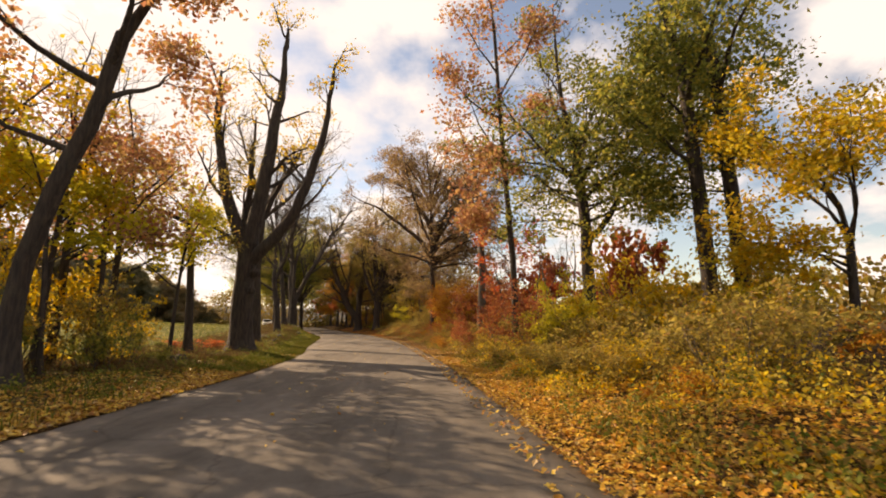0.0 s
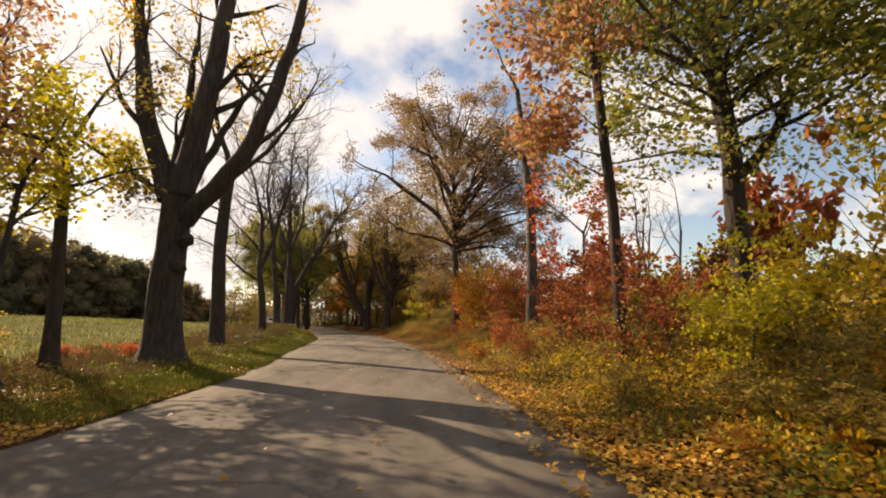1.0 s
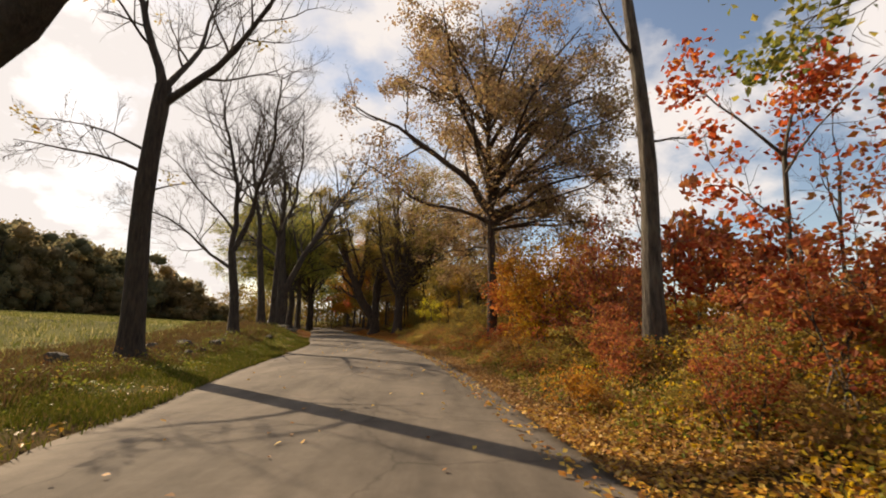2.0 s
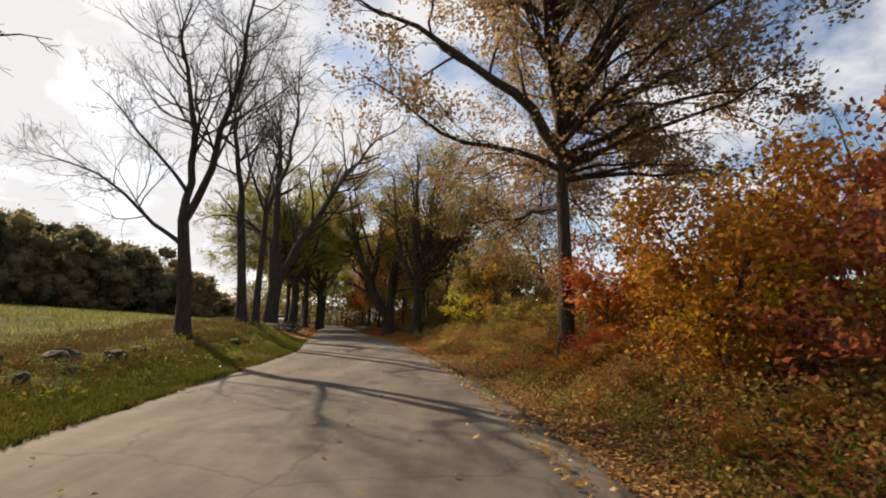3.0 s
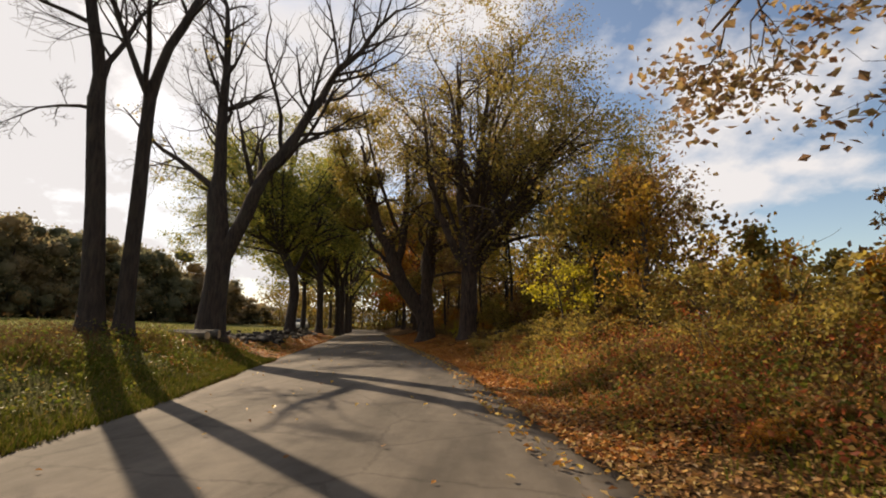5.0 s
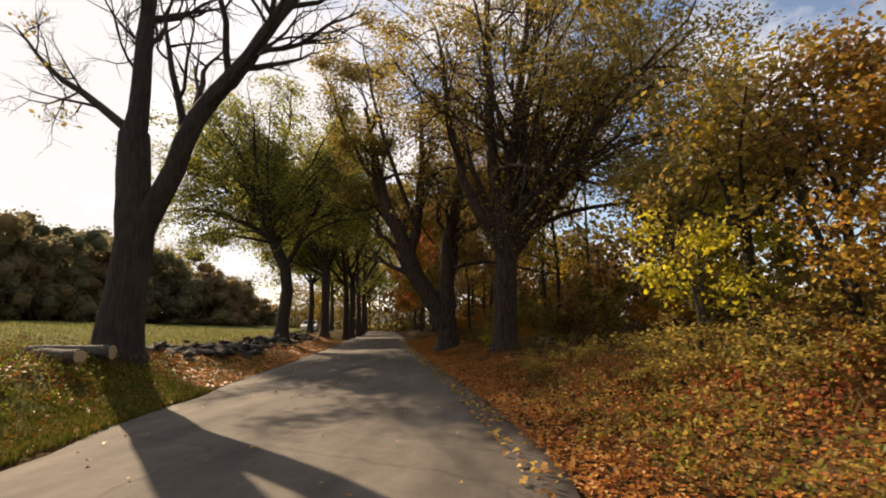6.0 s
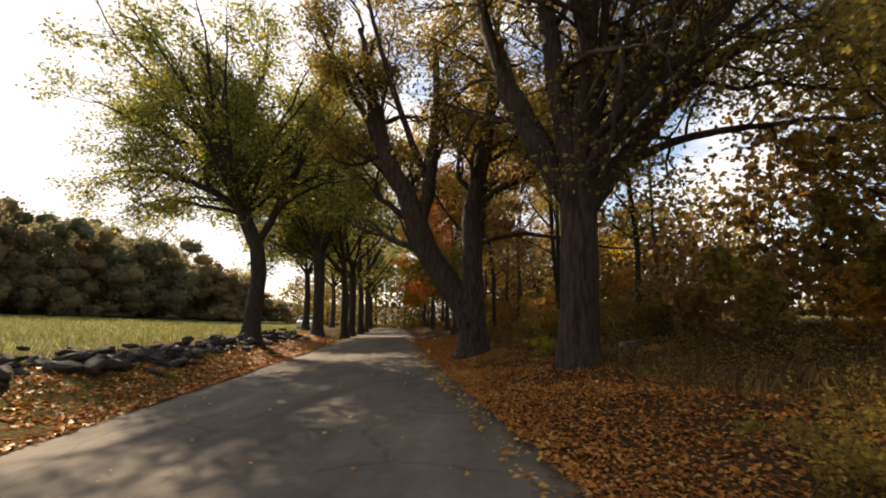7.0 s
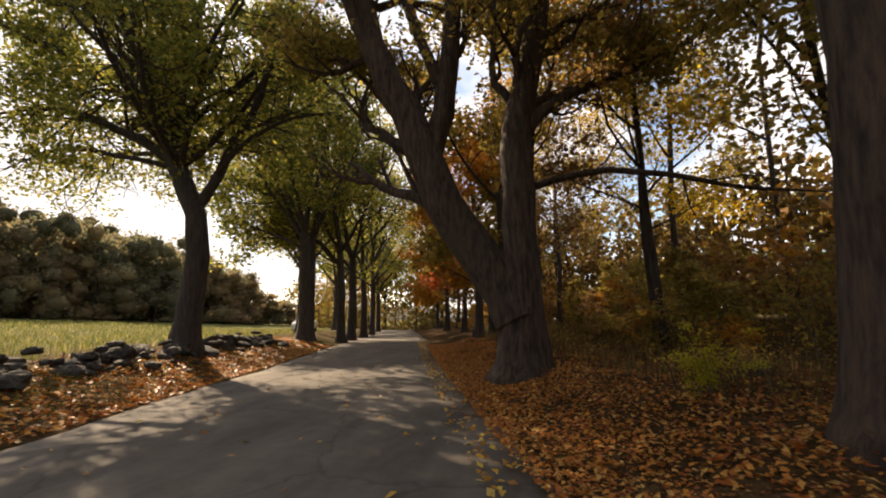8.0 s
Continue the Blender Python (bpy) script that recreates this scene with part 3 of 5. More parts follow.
tree(-8.5, 26.5, gz(-8.5, 26.5), 0.29, [(4.4, -0.2, 0), (7.6, 0.0, 0)],
     [(7.5, 180, 14, 12, 6, 0.13), (7.0, 0, 48, 14, 6.5, 0.12), (7.5, 60, 25, 15, 5, 0.1), (5.0, 185, 72, 88, 3.2, 0.05), (5.6, 200, 65, 95, 3.0, 0.04), (4.4, 0, 70, 90, 2.0, 0.03)],
     OLIVE, "tall bare grey tree with drooping side twigs", "roadside trees", BARK_DARK, 14, (5, 5, 5), 3, 350, 0.11, 0.2, dens=2.3, reach=0.40, up=0.09)
tree(-9.95, 36.0, gz(-9.95, 36.0), 0.23, [(2, -0.15, 0), (4.0, -0.45, 0)],
     [(4.0, 180, 6, 5, 9.5, 0.14), (3.9, 5, 16, 10, 9.5, 0.14), (3.1, 182, 62, 75, 6.2, 0.08), (5.0, 178, 45, 50, 5, 0.07)],
     OLIVE, "leafless roadside tree with fine spreading twigs", "roadside trees", BARK_DARK, 15, (6, 6, 6), 3, 0, flare=1.5, dens=2.3, reach=0.40, up=0.09)
tree(-11.35, 43.1, gz(-11.35, 43.1), 0.23, [(2, -0.15, 0), (5.5, -0.55, 0)],
     [(5.4, 180, 6, 5, 9.5, 0.15), (5.2, 183, 72, 105, 2.4, 0.05), (5.4, 100, 25, 20, 7, 0.09)],
     OLIVE, "leafless twin-stemmed roadside tree", "roadside trees", BARK_DARK, 16, (6, 6, 6), 3, 0, dens=2.3, reach=0.40, up=0.09)
tree(-10.8, 43.3, gz(-10.8, 43.3), 0.18, [(2.5, 0.05, 0), (5.6, 0.1, 0)],
     [(5.5, 5, 14, 12, 9.5, 0.12), (5.5, 190, 18, 10, 6, 0.08), (5.3, 280, 25, 20, 6, 0.07)],
     OLIVE, "slender leafless tree beside a twin", "roadside trees", BARK_DARK, 17, (6, 6, 6), 3, 0, dens=2.3, reach=0.40, up=0.09)
tree(-12.2, 48.6, gz(-12.2, 48.6), 0.43, [(1.5, 0.1, 0), (2.6, 0.18, 0), (5.2, -0.1, 0)],
     [(5.1, 180, 4, 8, 9, 0.24), (5.2, 188, 58, 40, 5.5, 0.12), (2.5, 8, 20, 32, 12.5, 0.27), (5.2, 100, 25, 15, 7, 0.12)],
     OLIVE, "thick forked tree with bare crooked limbs", "roadside trees", BARK_DARK, 18, (5, 5, 5), 3, 250, 0.12, 0.25, 1.5, dens=1.8, reach=0.34, up=0.09)
def maple_crown(p):
    """A broad crown, closed over the field and open towards the road."""
    inside = ((p[:, 0] + 2.5) / 7.8) ** 2 + (p[:, 1] / 6.0) ** 2 + ((p[:, 2] - 9.2) / 6.0) ** 2 < 1.1
    above = p[:, 2] > 4.7 + 0.5 * np.sin(p[:, 0] * 1.3)
    level = np.interp(p[:, 0], (-3.0, 0.0, 1.0, 2.0), (-0.42, -0.42, -0.2, -0.05))
    level = level + 0.35 * ((p[:, 2] > 8.5) & (p[:, 1] < -2.6))
    return inside & above & gaps(p, level)


tree(-15.8, 62.6, gz(-15.8, 62.6), 0.34, [(1.5, 0.14, 0), (2.6, 0.25, 0), (3.8, 0.15, -0.05), (4.8, -0.35, -0.1), (6.2, -0.9, -0.2)],
     [([(-0.5, 0, 5.2), (-1.4, -0.3, 6.0), (-2.9, -0.5, 6.8), (-4.6, -0.8, 7.3), (-6.6, -1.0, 7.0)], 0.15),
      ([(-0.9, -0.2, 6.1), (-1.5, -0.2, 7.4), (-2.2, 0, 9.0), (-3.0, 0.2, 11.0), (-3.6, 0.3, 13.5)], 0.2),
      ([(-0.9, -0.2, 6.0), (-0.8, 0, 7.6), (-0.9, 0.3, 9.5), (-0.4, 0.5, 12.0), (-0.3, 0.6, 14.5)], 0.18),
      ([(0.1, 0, 4.0), (0.8, 0.2, 5.4), (1.5, 0.4, 7.2), (2.2, 0.6, 9.4), (2.6, 0.8, 12.0)], 0.15),
      ([(-1.2, -0.2, 6.6), (-2.6, -1.0, 8.0), (-4.4, -1.8, 9.0), (-6.2, -2.2, 9.8)], 0.12),
      ([(-0.6, 0, 5.4), (-1.8, 1.2, 6.6), (-3.2, 2.6, 7.6), (-4.8, 3.8, 8.4)], 0.12),
      ([(0.5, 0.1, 4.9), (1.7, -0.2, 5.7), (3.2, -0.3, 6.4), (4.4, -0.2, 6.4)], 0.09),
      ([(-0.8, -0.2, 5.8), (-0.6, -1.4, 7.2), (-0.4, -2.6, 8.6), (-0.2, -3.4, 10.2)], 0.12),
      ([(-2.0, 0.1, 8.4), (-4.0, 0.4, 10.0), (-5.8, 0.6, 11.8)], 0.1),
      *[(5.2 + 0.25 * (k % 5), 137.5 * k, 60 - 10 * (k % 5), 62 - 9 * (k % 4), 6.6 + 0.7 * (k % 4), 0.09) for k in range(16)],
      ([(-0.7, 0, 5.5), (-2.4, 0.8, 6.2), (-4.6, 1.6, 6.6), (-6.8, 2.2, 6.2), (-8.4, 2.6, 5.4)], 0.1),
      ([(-0.9, -0.1, 5.9), (-2.6, 2.0, 7.4), (-4.4, 4.2, 8.0), (-6.0, 6.2, 7.8)], 0.1),
      ([(-1.2, 0, 6.6), (-3.4, 0.6, 8.6), (-6.0, 1.0, 9.6), (-8.4, 1.2, 9.6)], 0.1),
      ([(-0.6, 0, 5.2), (-2.0, -0.6, 5.6), (-3.8, -1.0, 5.8), (-5.4, -1.2, 5.2)], 0.08)],
     GREEN, "bent roadside maple with green and yellowing leaves", "roadside trees", BARK_DARK, 19, (5, 4, 4), 2, 100000, 0.135, 0.4, dens=1.6, inner=6000, wob=0.25, up=0.0, keep=maple_crown)
for i, (sx, sy) in enumerate([(-17.9, 73.2), (-18.7, 75.2), (-17.7, 77.3), (-18.6, 81.0), (-19.6, 86.0), (-21.5, 93.0)]):
    tree(sx, sy, gz(sx, sy), 0.30 - 0.02 * (i % 3), [(3, 0.1 * (i % 2), 0), (5.5, -0.15 + 0.2 * (i % 2), 0)],
         [(5.4, 20 + 60 * i, 14, 8, 11, 0.17), (5.2, 200 + 40 * i, 35, 30, 9, 0.12), (4.6, 100 + 50 * i, 52, 45, 7, 0.1), (5.4, 300 + 30 * i, 40, 35, 8, 0.11), (4.6, 175, 55, 60, 7.5, 0.09), (5.4, 150, 35, 40, 9.5, 0.11)],
         GREEN, "tall roadside tree with green and olive leaves", "roadside trees", BARK_DARK, 40 + i, (4, 3), 2, 14000 if i < 3 else 8000, 0.2, 0.5, dens=1.4)

# ---- trees on the wooded side ----
tree(3.75, 16.2, gz(3.75, 16.2), 0.13, [(3, -0.03, 0), (7, -0.3, 0), (12.5, -0.55, 0)],
     [(6.6, 190, 40, 30, 3.4, 0.05), (7.6, 30, 55, 40, 3, 0.04), (8.6, 170, 50, 35, 3.4, 0.05), (9.4, 300, 50, 40, 3, 0.04), (10.4, 200, 45, 30, 3, 0.04), (12.3, 100, 15, 10, 3, 0.05), (11, 20, 45, 30, 3, 0.04), (4.8, 215, 75, 85, 2.2, 0.02), (5.6, 250, 60, 70, 2.4, 0.03), (6.0, 160, 60, 60, 2.4, 0.03), (3.8, 205, 68, 78, 1.9, 0.02), (4.3, 120, 62, 70, 2.0, 0.02)],
     PINK, "slender straight tree with red-orange autumn leaves", "woodside trees", BARK_DARK, 21, (4, 4), 2, 6500, 0.15, 0.35, 1.35, top_r=0.45, dens=1.8)
tree(6.7, 16.7, gz(6.7, 16.7), 0.24, [(3.5, -0.05, 0), (4.2, 0, 0), (8.2, -0.35, 0)],
     [(3.9, 0, 42, 30, 6, 0.13), (8.1, 180, 12, 10, 6, 0.12), (6, 200, 55, 40, 4.5, 0.08), (7, 40, 50, 40, 5, 0.09), (5.4, 170, 65, 60, 3.5, 0.05), (7.8, 100, 35, 25, 5, 0.09), (5.2, 112, 58, 66, 5.5, 0.07), (6.4, 132, 52, 60, 5.5, 0.07), (7.2, 90, 50, 60, 5.5, 0.07), (4.4, 120, 66, 76, 4.5, 0.05), (5.5, 10, 50, 42, 6, 0.08), (6.5, 350, 45, 42, 5.5, 0.08), (4.6, 330, 60, 62, 5, 0.06), (7.4, 30, 40, 38, 5.5, 0.08), (6.2, 300, 55, 60, 5.5, 0.07), (7.4, 315, 45, 50, 5.5, 0.07), (5.4, 280, 60, 66, 4.5, 0.06), (7.0, 0, 60, 66, 6, 0.07), (5.6, 215, 76, 96, 4.5, 0.05), (6.2, 245, 72, 94, 4.8, 0.05), (5.0, 270, 80, 98, 4.2, 0.05), (5.8, 305, 74, 94, 5.0, 0.05), (6.6, 335, 72, 92, 5.2, 0.05), (5.2, 355, 78, 96, 5.0, 0.05), (6.4, 190, 70, 92, 4.4, 0.05), (7.2, 285, 66, 86, 5.0, 0.05)],
     GREEN, "forked oak with thinning green leaves", "woodside trees", BARK_DARK, 22, (4, 4, 3), 3, 30000, 0.135, 0.34, dens=1.5, inner=7000, keep=lambda p: (p[:, 2] > 3.6) & gaps(p, -0.34))
for sx, sy, sd in ((8.7, 12.7, 23), (9.5, 12.4, 24)):
    tree(sx, sy, gz(sx, sy), 0.23, [(3, -0.05, 0), (7, -0.2, 0), (9, -0.3, 0)],
         [(8.9, 170, 12, 10, 5, 0.12), (5.6, 200, 60, 50, 3.6, 0.07), (6.8, 20, 55, 45, 4, 0.08), (7.6, 260, 50, 40, 4, 0.08), (8.4, 80, 45, 35, 4, 0.08), (4.6, 150, 70, 80, 2.4, 0.04)],
         GREEN, "vine-hung trunk standing close beside its twin", "woodside trees", BARK_DARK, sd, (4, 4), 3, 5200, 0.14, 0.34, inner=3500)
tree(10.0, 9.8, gz(10.0, 9.8), 0.11, [(1.2, 0.1, 0), (2.8, 0.2, 0)],
     [(2.7, 170, 35, 70, 3.4, 0.05), (2.6, 205, 50, 85, 3.0, 0.05), (2.7, 20, 25, 20, 4, 0.05), (1.8, 190, 65, 85, 2.4, 0.04), (2.7, 100, 15, 25, 4.5, 0.06), (2.0, 140, 60, 80, 2.6, 0.04), (2.7, 185, 22, 55, 3.8, 0.05), (2.4, 235, 45, 80, 3.4, 0.04), (2.2, 160, 50, 90, 2.8, 0.04)],
     YELLOW, "small tree thick with bright yellow leaves", "woodside trees", BARK_DARK, 25, (5, 4, 4), 3, 11000, 0.11, 0.3)
tree(3.6, 23.2, gz(3.6, 23.2), 0.22, [(4.5, 0.1, 0), (7.2, -0.1, 0), (9.4, -0.3, 0)],
     [(9.3, 160, 15, 10, 2.6, 0.06), (8.0, 20, 35, 20, 2.6, 0.05), (4.6, 0, 80, 85, 1.3, 0.03), (6.5, 200, 50, 30, 2.0, 0.04)],
     RED, "tall dying trunk with a bare broken top", "woodside trees", BARK_GREY, 26, (4, 3), 2, 0, top_r=0.4)
tree(4.6, 21.0, gz(4.6, 21.0), 0.05, [(1.5, 0.1, 0), (3.6, 0.2, 0)],
     [(3.5, 180, 35, 50, 2.2, 0.03), (3.5, 20, 25, 30, 2.2, 0.03), (2.4, 200, 60, 70, 1.8, 0.02), (3.2, 280, 50, 60, 2, 0.02)],
     RED, "young maple with scarlet leaves", "woodside saplings", BARK_GREY, 27, (4, 4), 2, 1300, 0.12, 0.22)
for i, (sx, sy, h) in enumerate([(4.9, 18.0, 3.6), (5.8, 19.4, 4.2), (7.4, 20.5, 4.6), (5.2, 26.4, 4.4), (8.2, 24.0, 5.0), (6.6, 29.6, 4.6)]):
    tree(sx, sy, gz(sx, sy), 0.045, [(h * 0.5, 0.1, 0), (h * 0.7, 0.2 - 0.3 * (i % 2), 0)],
         [(h * 0.68, 180 * (i % 2), 15, 10, h * 0.45, 0.025), (h * 0.5, 180 - 180 * (i % 2), 40, 20, h * 0.4, 0.02), (h * 0.6, 70, 35, 20, h * 0.35, 0.02)],
         RED, "thin leafless sapling above the thicket", "woodside saplings", BARK_GREY, 50 + i, (4, 3), 2, 0)
tree(1.66, 32.9, gz(1.66, 32.9), 0.215, [(2, 0.02, 0), (5.6, -0.08, 0), (7.5, -0.1, 0.1), (9.6, -0.16, 0.1)],
     [(5.4, 188, 38, 62, 7.6, 0.17), (9.5, 90, 4, 6, 4.0, 0.12), (6.1, 0, 26, 46, 7.0, 0.15), (5.2, 350, 55, 84, 5.6, 0.10), (4.9, 178, 64, 76, 6.2, 0.09), (6.4, 100, 45, 58, 7.0, 0.12),
      (6.0, 268, 45, 62, 6.0, 0.11), (7.0, 225, 35, 50, 6.8, 0.11), (7.4, 45, 36, 50, 6.4, 0.11), (7.8, 145, 36, 52, 6.6, 0.11), (8.2, 315, 35, 50, 5.8, 0.10), (8.8, 185, 30, 48, 5.6, 0.09), (9.0, 10, 28, 46, 5.2, 0.09), (9.3, 250, 25, 40, 4.6, 0.08), (9.3, 80, 25, 40, 4.6, 0.08),
      (5.4, 66, 55, 82, 8.6, 0.12), (5.2, 92, 60, 84, 8.5, 0.11), (5.7, 50, 52, 78, 7.6, 0.11),
      (3.9, 94, 82, 80, 7.2, 0.10), (4.3, 72, 78, 78, 7.0, 0.09), (4.6, 112, 72, 74, 6.6, 0.09), (4.8, 84, 66, 70, 8.0, 0.10), (5.0, 20, 60, 80, 5.6, 0.08), (6.0, 340, 50, 72, 5.6, 0.08), (4.6, 5, 75, 85, 5.5, 0.08), (4.9, 335, 65, 80, 5.5, 0.08), (5.6, 15, 45, 60, 6.2, 0.09), (6.6, 355, 40, 55, 6.2, 0.09), (5.6, 318, 55, 76, 6.5, 0.09), (6.4, 300, 48, 66, 6.5, 0.09), (7.2, 340, 45, 62, 6.5, 0.09), (6.8, 325, 38, 50, 6.5, 0.09), (4.8, 25, 78, 94, 4.6, 0.06), (4.6, 345, 80, 96, 4.6, 0.06), (5.4, 40, 70, 88, 5.0, 0.06), (5.8, 2, 62, 85, 5.6, 0.07),
      (9.4, 0, 48, 66, 5.0, 0.08), (9.4, 60, 45, 62, 4.8, 0.08), (9.4, 120, 48, 66, 5.0, 0.08), (9.4, 180, 45, 64, 5.0, 0.08), (9.4, 240, 48, 64, 5.0, 0.08), (9.4, 300, 45, 64, 5.0, 0.08), (9.5, 20, 18, 30, 4.6, 0.07), (9.5, 200, 18, 30, 4.6, 0.07)],
     OAKLEAF, "broad-crowned oak with thinning olive-brown leaves", "woodside trees", BARK_OAK, 28, (5, 4, 3), 3, 80000, 0.115, 0.3, 1.3, top_r=0.4, reach=0.42, inner=8000, wob=0.24, up=0.0,
     keep=lambda p: gaps(p, -0.3) & (p[:, 2] < 7.2) | gaps(p, -0.45) & ((p[:, 0] / 6.9) ** 2 + (p[:, 1] / 6.9) ** 2 + ((p[:, 2] - 8.6) / 5.8) ** 2 < 1 + 0.16 * np.sin(p[:, 0] * 1.9) * np.sin(p[:, 1] * 1.7)))
tree(-3.95, 54.95, gz(-3.95, 54.95), 0.38, [(1.5, 0.08, 0), (2.7, 0.16, 0), (3.8, 0.15, 0)],
     [([(0, 0, 3.3), (-0.55, 0, 4.5), (-1.25, 0.2, 5.6), (-1.7, 0.4, 7.6), (-2.0, 0.4, 10.4), (-2.4, 0.5, 12.5)], 0.20),
      ([(0.1, 0, 3.6), (-0.1, 0.1, 5.2), (-0.35, 0.3, 7.5), (-0.2, 0.4, 11), (-0.4, 0.6, 14)], 0.25),
      ([(0.2, 0, 3.5), (0.35, -0.1, 5.4), (0.6, 0, 7.6), (1.1, 0.1, 11), (1.4, 0.2, 13.5)], 0.22),
      ([(0.3, 0, 3.1), (0.95, 0.1, 3.9), (1.8, 0.2, 4.8), (2.9, 0.3, 6.6), (3.9, 0.4, 9), (4.5, 0.5, 11)], 0.20),
      ([(1.2, 0.2, 4.1), (2.6, 0.6, 4.7), (4.4, 0.8, 5.1), (6.2, 1.0, 4.9), (7.6, 1.1, 5.3)], 0.10),
      ([(0.2, 0.2, 3.6), (0.5, 1.4, 5.2), (0.9, 2.8, 7.2), (1.2, 4.2, 9.6)], 0.17),
      ([(0.3, -0.1, 3.7), (1.4, -0.5, 5.6), (2.6, -0.9, 7.6), (3.4, -1.2, 10)], 0.15),
      ([(0, 0.2, 3.6), (-0.7, 1.2, 5.6), (-1.3, 2.4, 8.0), (-1.8, 3.2, 10.5)], 0.14),
      ([(2.2, 0.3, 5.6), (3.8, 0.3, 6.6), (5.6, 0.2, 7.2), (7.2, 0.4, 7.4)], 0.09),
      ([(0.4, 0.2, 3.8), (1.8, 0.8, 6.0), (3.6, 1.2, 8.2), (6.0, 1.4, 9.6), (8.2, 1.5, 9.8)], 0.13), ([(1.9, 0.3, 5.0), (4.0, 1.4, 7.2), (6.6, 2.0, 8.0), (9.0, 2.4, 8.0)], 0.1),
      ([(0.2, 0.2, 4.0), (0.6, 0.8, 7.5), (2.2, 1.2, 11), (3.6, 1.4, 13.5), (4.4, 1.6, 15)], 0.14), (3.6, 60, 38, 50, 9, 0.13), (3.6, 330, 36, 48, 9, 0.12), (3.8, 100, 22, 24, 12, 0.13), (3.8, 10, 16, 20, 12.5, 0.13), (3.7, 205, 14, 18, 10, 0.11), (3.7, 25, 30, 40, 10, 0.12), (4.0, 345, 55, 70, 7.5, 0.09), (4.2, 320, 50, 66, 7.5, 0.09), (4.6, 300, 42, 60, 7.0, 0.08)],
     OLIVE, "many-limbed roadside oak with brown and olive leaves", "woodside trees", BARK_OAK, 29, (5, 5, 4), 3, 76000, 0.115, 0.4, 1.35, top_r=0.95, inner=3000, wob=0.26, up=0.0, keep=lambda p: ((p[:, 1] > -2.2) | (p[:, 2] > 6.5)) & (gaps(p, -0.22) | (p[:, 0] > 1.2) & gaps(p, -0.7)))
tree(-6.6, 60.3, gz(-6.6, 60.3), 0.47, [(1.0, 0.03, 0), (1.7, 0.03, 0), (2.3, 0.0, 0)],
     [([(-0.02, 0, 1.1), (-0.52, 0, 2.2), (-1.15, -0.05, 3.0), (-1.6, -0.1, 3.9), (-1.85, -0.1, 4.8), (-2.5, -0.1, 6.0), (-3.0, 0, 7.2), (-3.5, 0.1, 9.5), (-4.1, 0.2, 12)], 0.44),
      ([(-1.75, -0.1, 4.3), (-1.5, 0, 5.2), (-1.3, 0.1, 6.8), (-1.1, 0.2, 9), (-1.2, 0.2, 12)], 0.25),
      ([(0.1, 0, 1.8), (0.08, 0, 3.4), (0.0, 0, 4.7), (0.2, 0.1, 5.8), (0.5, 0.2, 7.4), (0.9, 0.3, 10), (1.2, 0.3, 12.5)], 0.34),
      ([(0.1, 0, 4.6), (0.9, 0, 5.4), (1.9, 0.1, 5.8), (3.2, 0.2, 6.2), (4.6, 0.3, 7.4)], 0.13),
      ([(0.2, 0, 3.6), (1.5, 0.2, 3.9), (2.8, 0.3, 3.8), (4.3, 0.4, 3.4), (5.6, 0.5, 3.3)], 0.08),
      ([(-1.2, 0, 3.4), (-2.2, 0.4, 4.9), (-3.2, 0.7, 6.4), (-4.4, 1.0, 7.8)], 0.11),
      ([(-0.1, 0.2, 2.1), (0.2, 1.2, 4.2), (0.4, 2.4, 6.8), (0.5, 3.4, 9.6)], 0.18),
      ([(-2.7, -0.1, 6.4), (-3.8, -0.5, 8.6), (-5.0, -0.8, 11), (-5.8, -0.8, 13.5)], 0.13),
      ([(-1.5, 0, 6.0), (-2.5, -0.8, 9), (-3.2, -1.2, 12), (-3.8, -1.4, 15)], 0.12),
      (4.9, 45, 40, 58, 7, 0.10)],
     OLIVE, "massive low-forked roadside oak with dark bark", "woodside trees", BARK_OAK, 31, (5, 5, 4), 3, 62000, 0.12, 0.4, 1.4, inner=2000, wob=0.26, up=0.14, reach=0.27, keep=lambda p: (p[:, 2] > 4.8) & ((p[:, 0] > -0.8) | (p[:, 2] > 6.8)) & gaps(p, -0.3))
tree(0.2, 47.8, gz(0.2, 47.8), 0.11, [(1.2, 0.1, 0), (2.4, 0.1, 0)],
     [(2.3, 60 * k + 15, 30 + 14 * (k % 3), 30, 2.4, 0.05) for k in range(7)],
     OLIVE, "rounded vine-covered small tree with olive leaves", "woodside trees", BARK_DARK, 32, (5, 4), 3, 3400, 0.12, 0.33)
tree(1.1, 46.9, gz(1.1, 46.9), 0.08, [(1.2, 0.1, 0), (2.4, 0.15, 0)],
     [(2.3, 51 * k, 22 + 12 * (k % 3), 20, 2.2, 0.04) for k in range(7)],
     RUSSET, "small vine-hung tree with rusty golden leaves", "woodside trees", BARK_DARK, 33, (5, 4), 3, 3000, 0.11, 0.33)
for i, (sx, sy) in enumerate([(0.2, 51.4), (2.2, 53.0), (3.2, 56.5)]):
    tree(sx, sy, gz(sx, sy), 0.09, [(1.5, 0.05, 0), (2.6, 0.1, 0)],
         [(2.5, 60 * k + 20 * i, 24 + 14 * (k % 3), 25, 2.5, 0.045) for k in range(6)],
         (OLIVE, YELLOW, OLIVE)[i], "small bushy tree with olive-brown leaves", "woodside trees", BARK_DARK, 60 + i, (5, 4), 2, 4200, 0.095, 0.35)
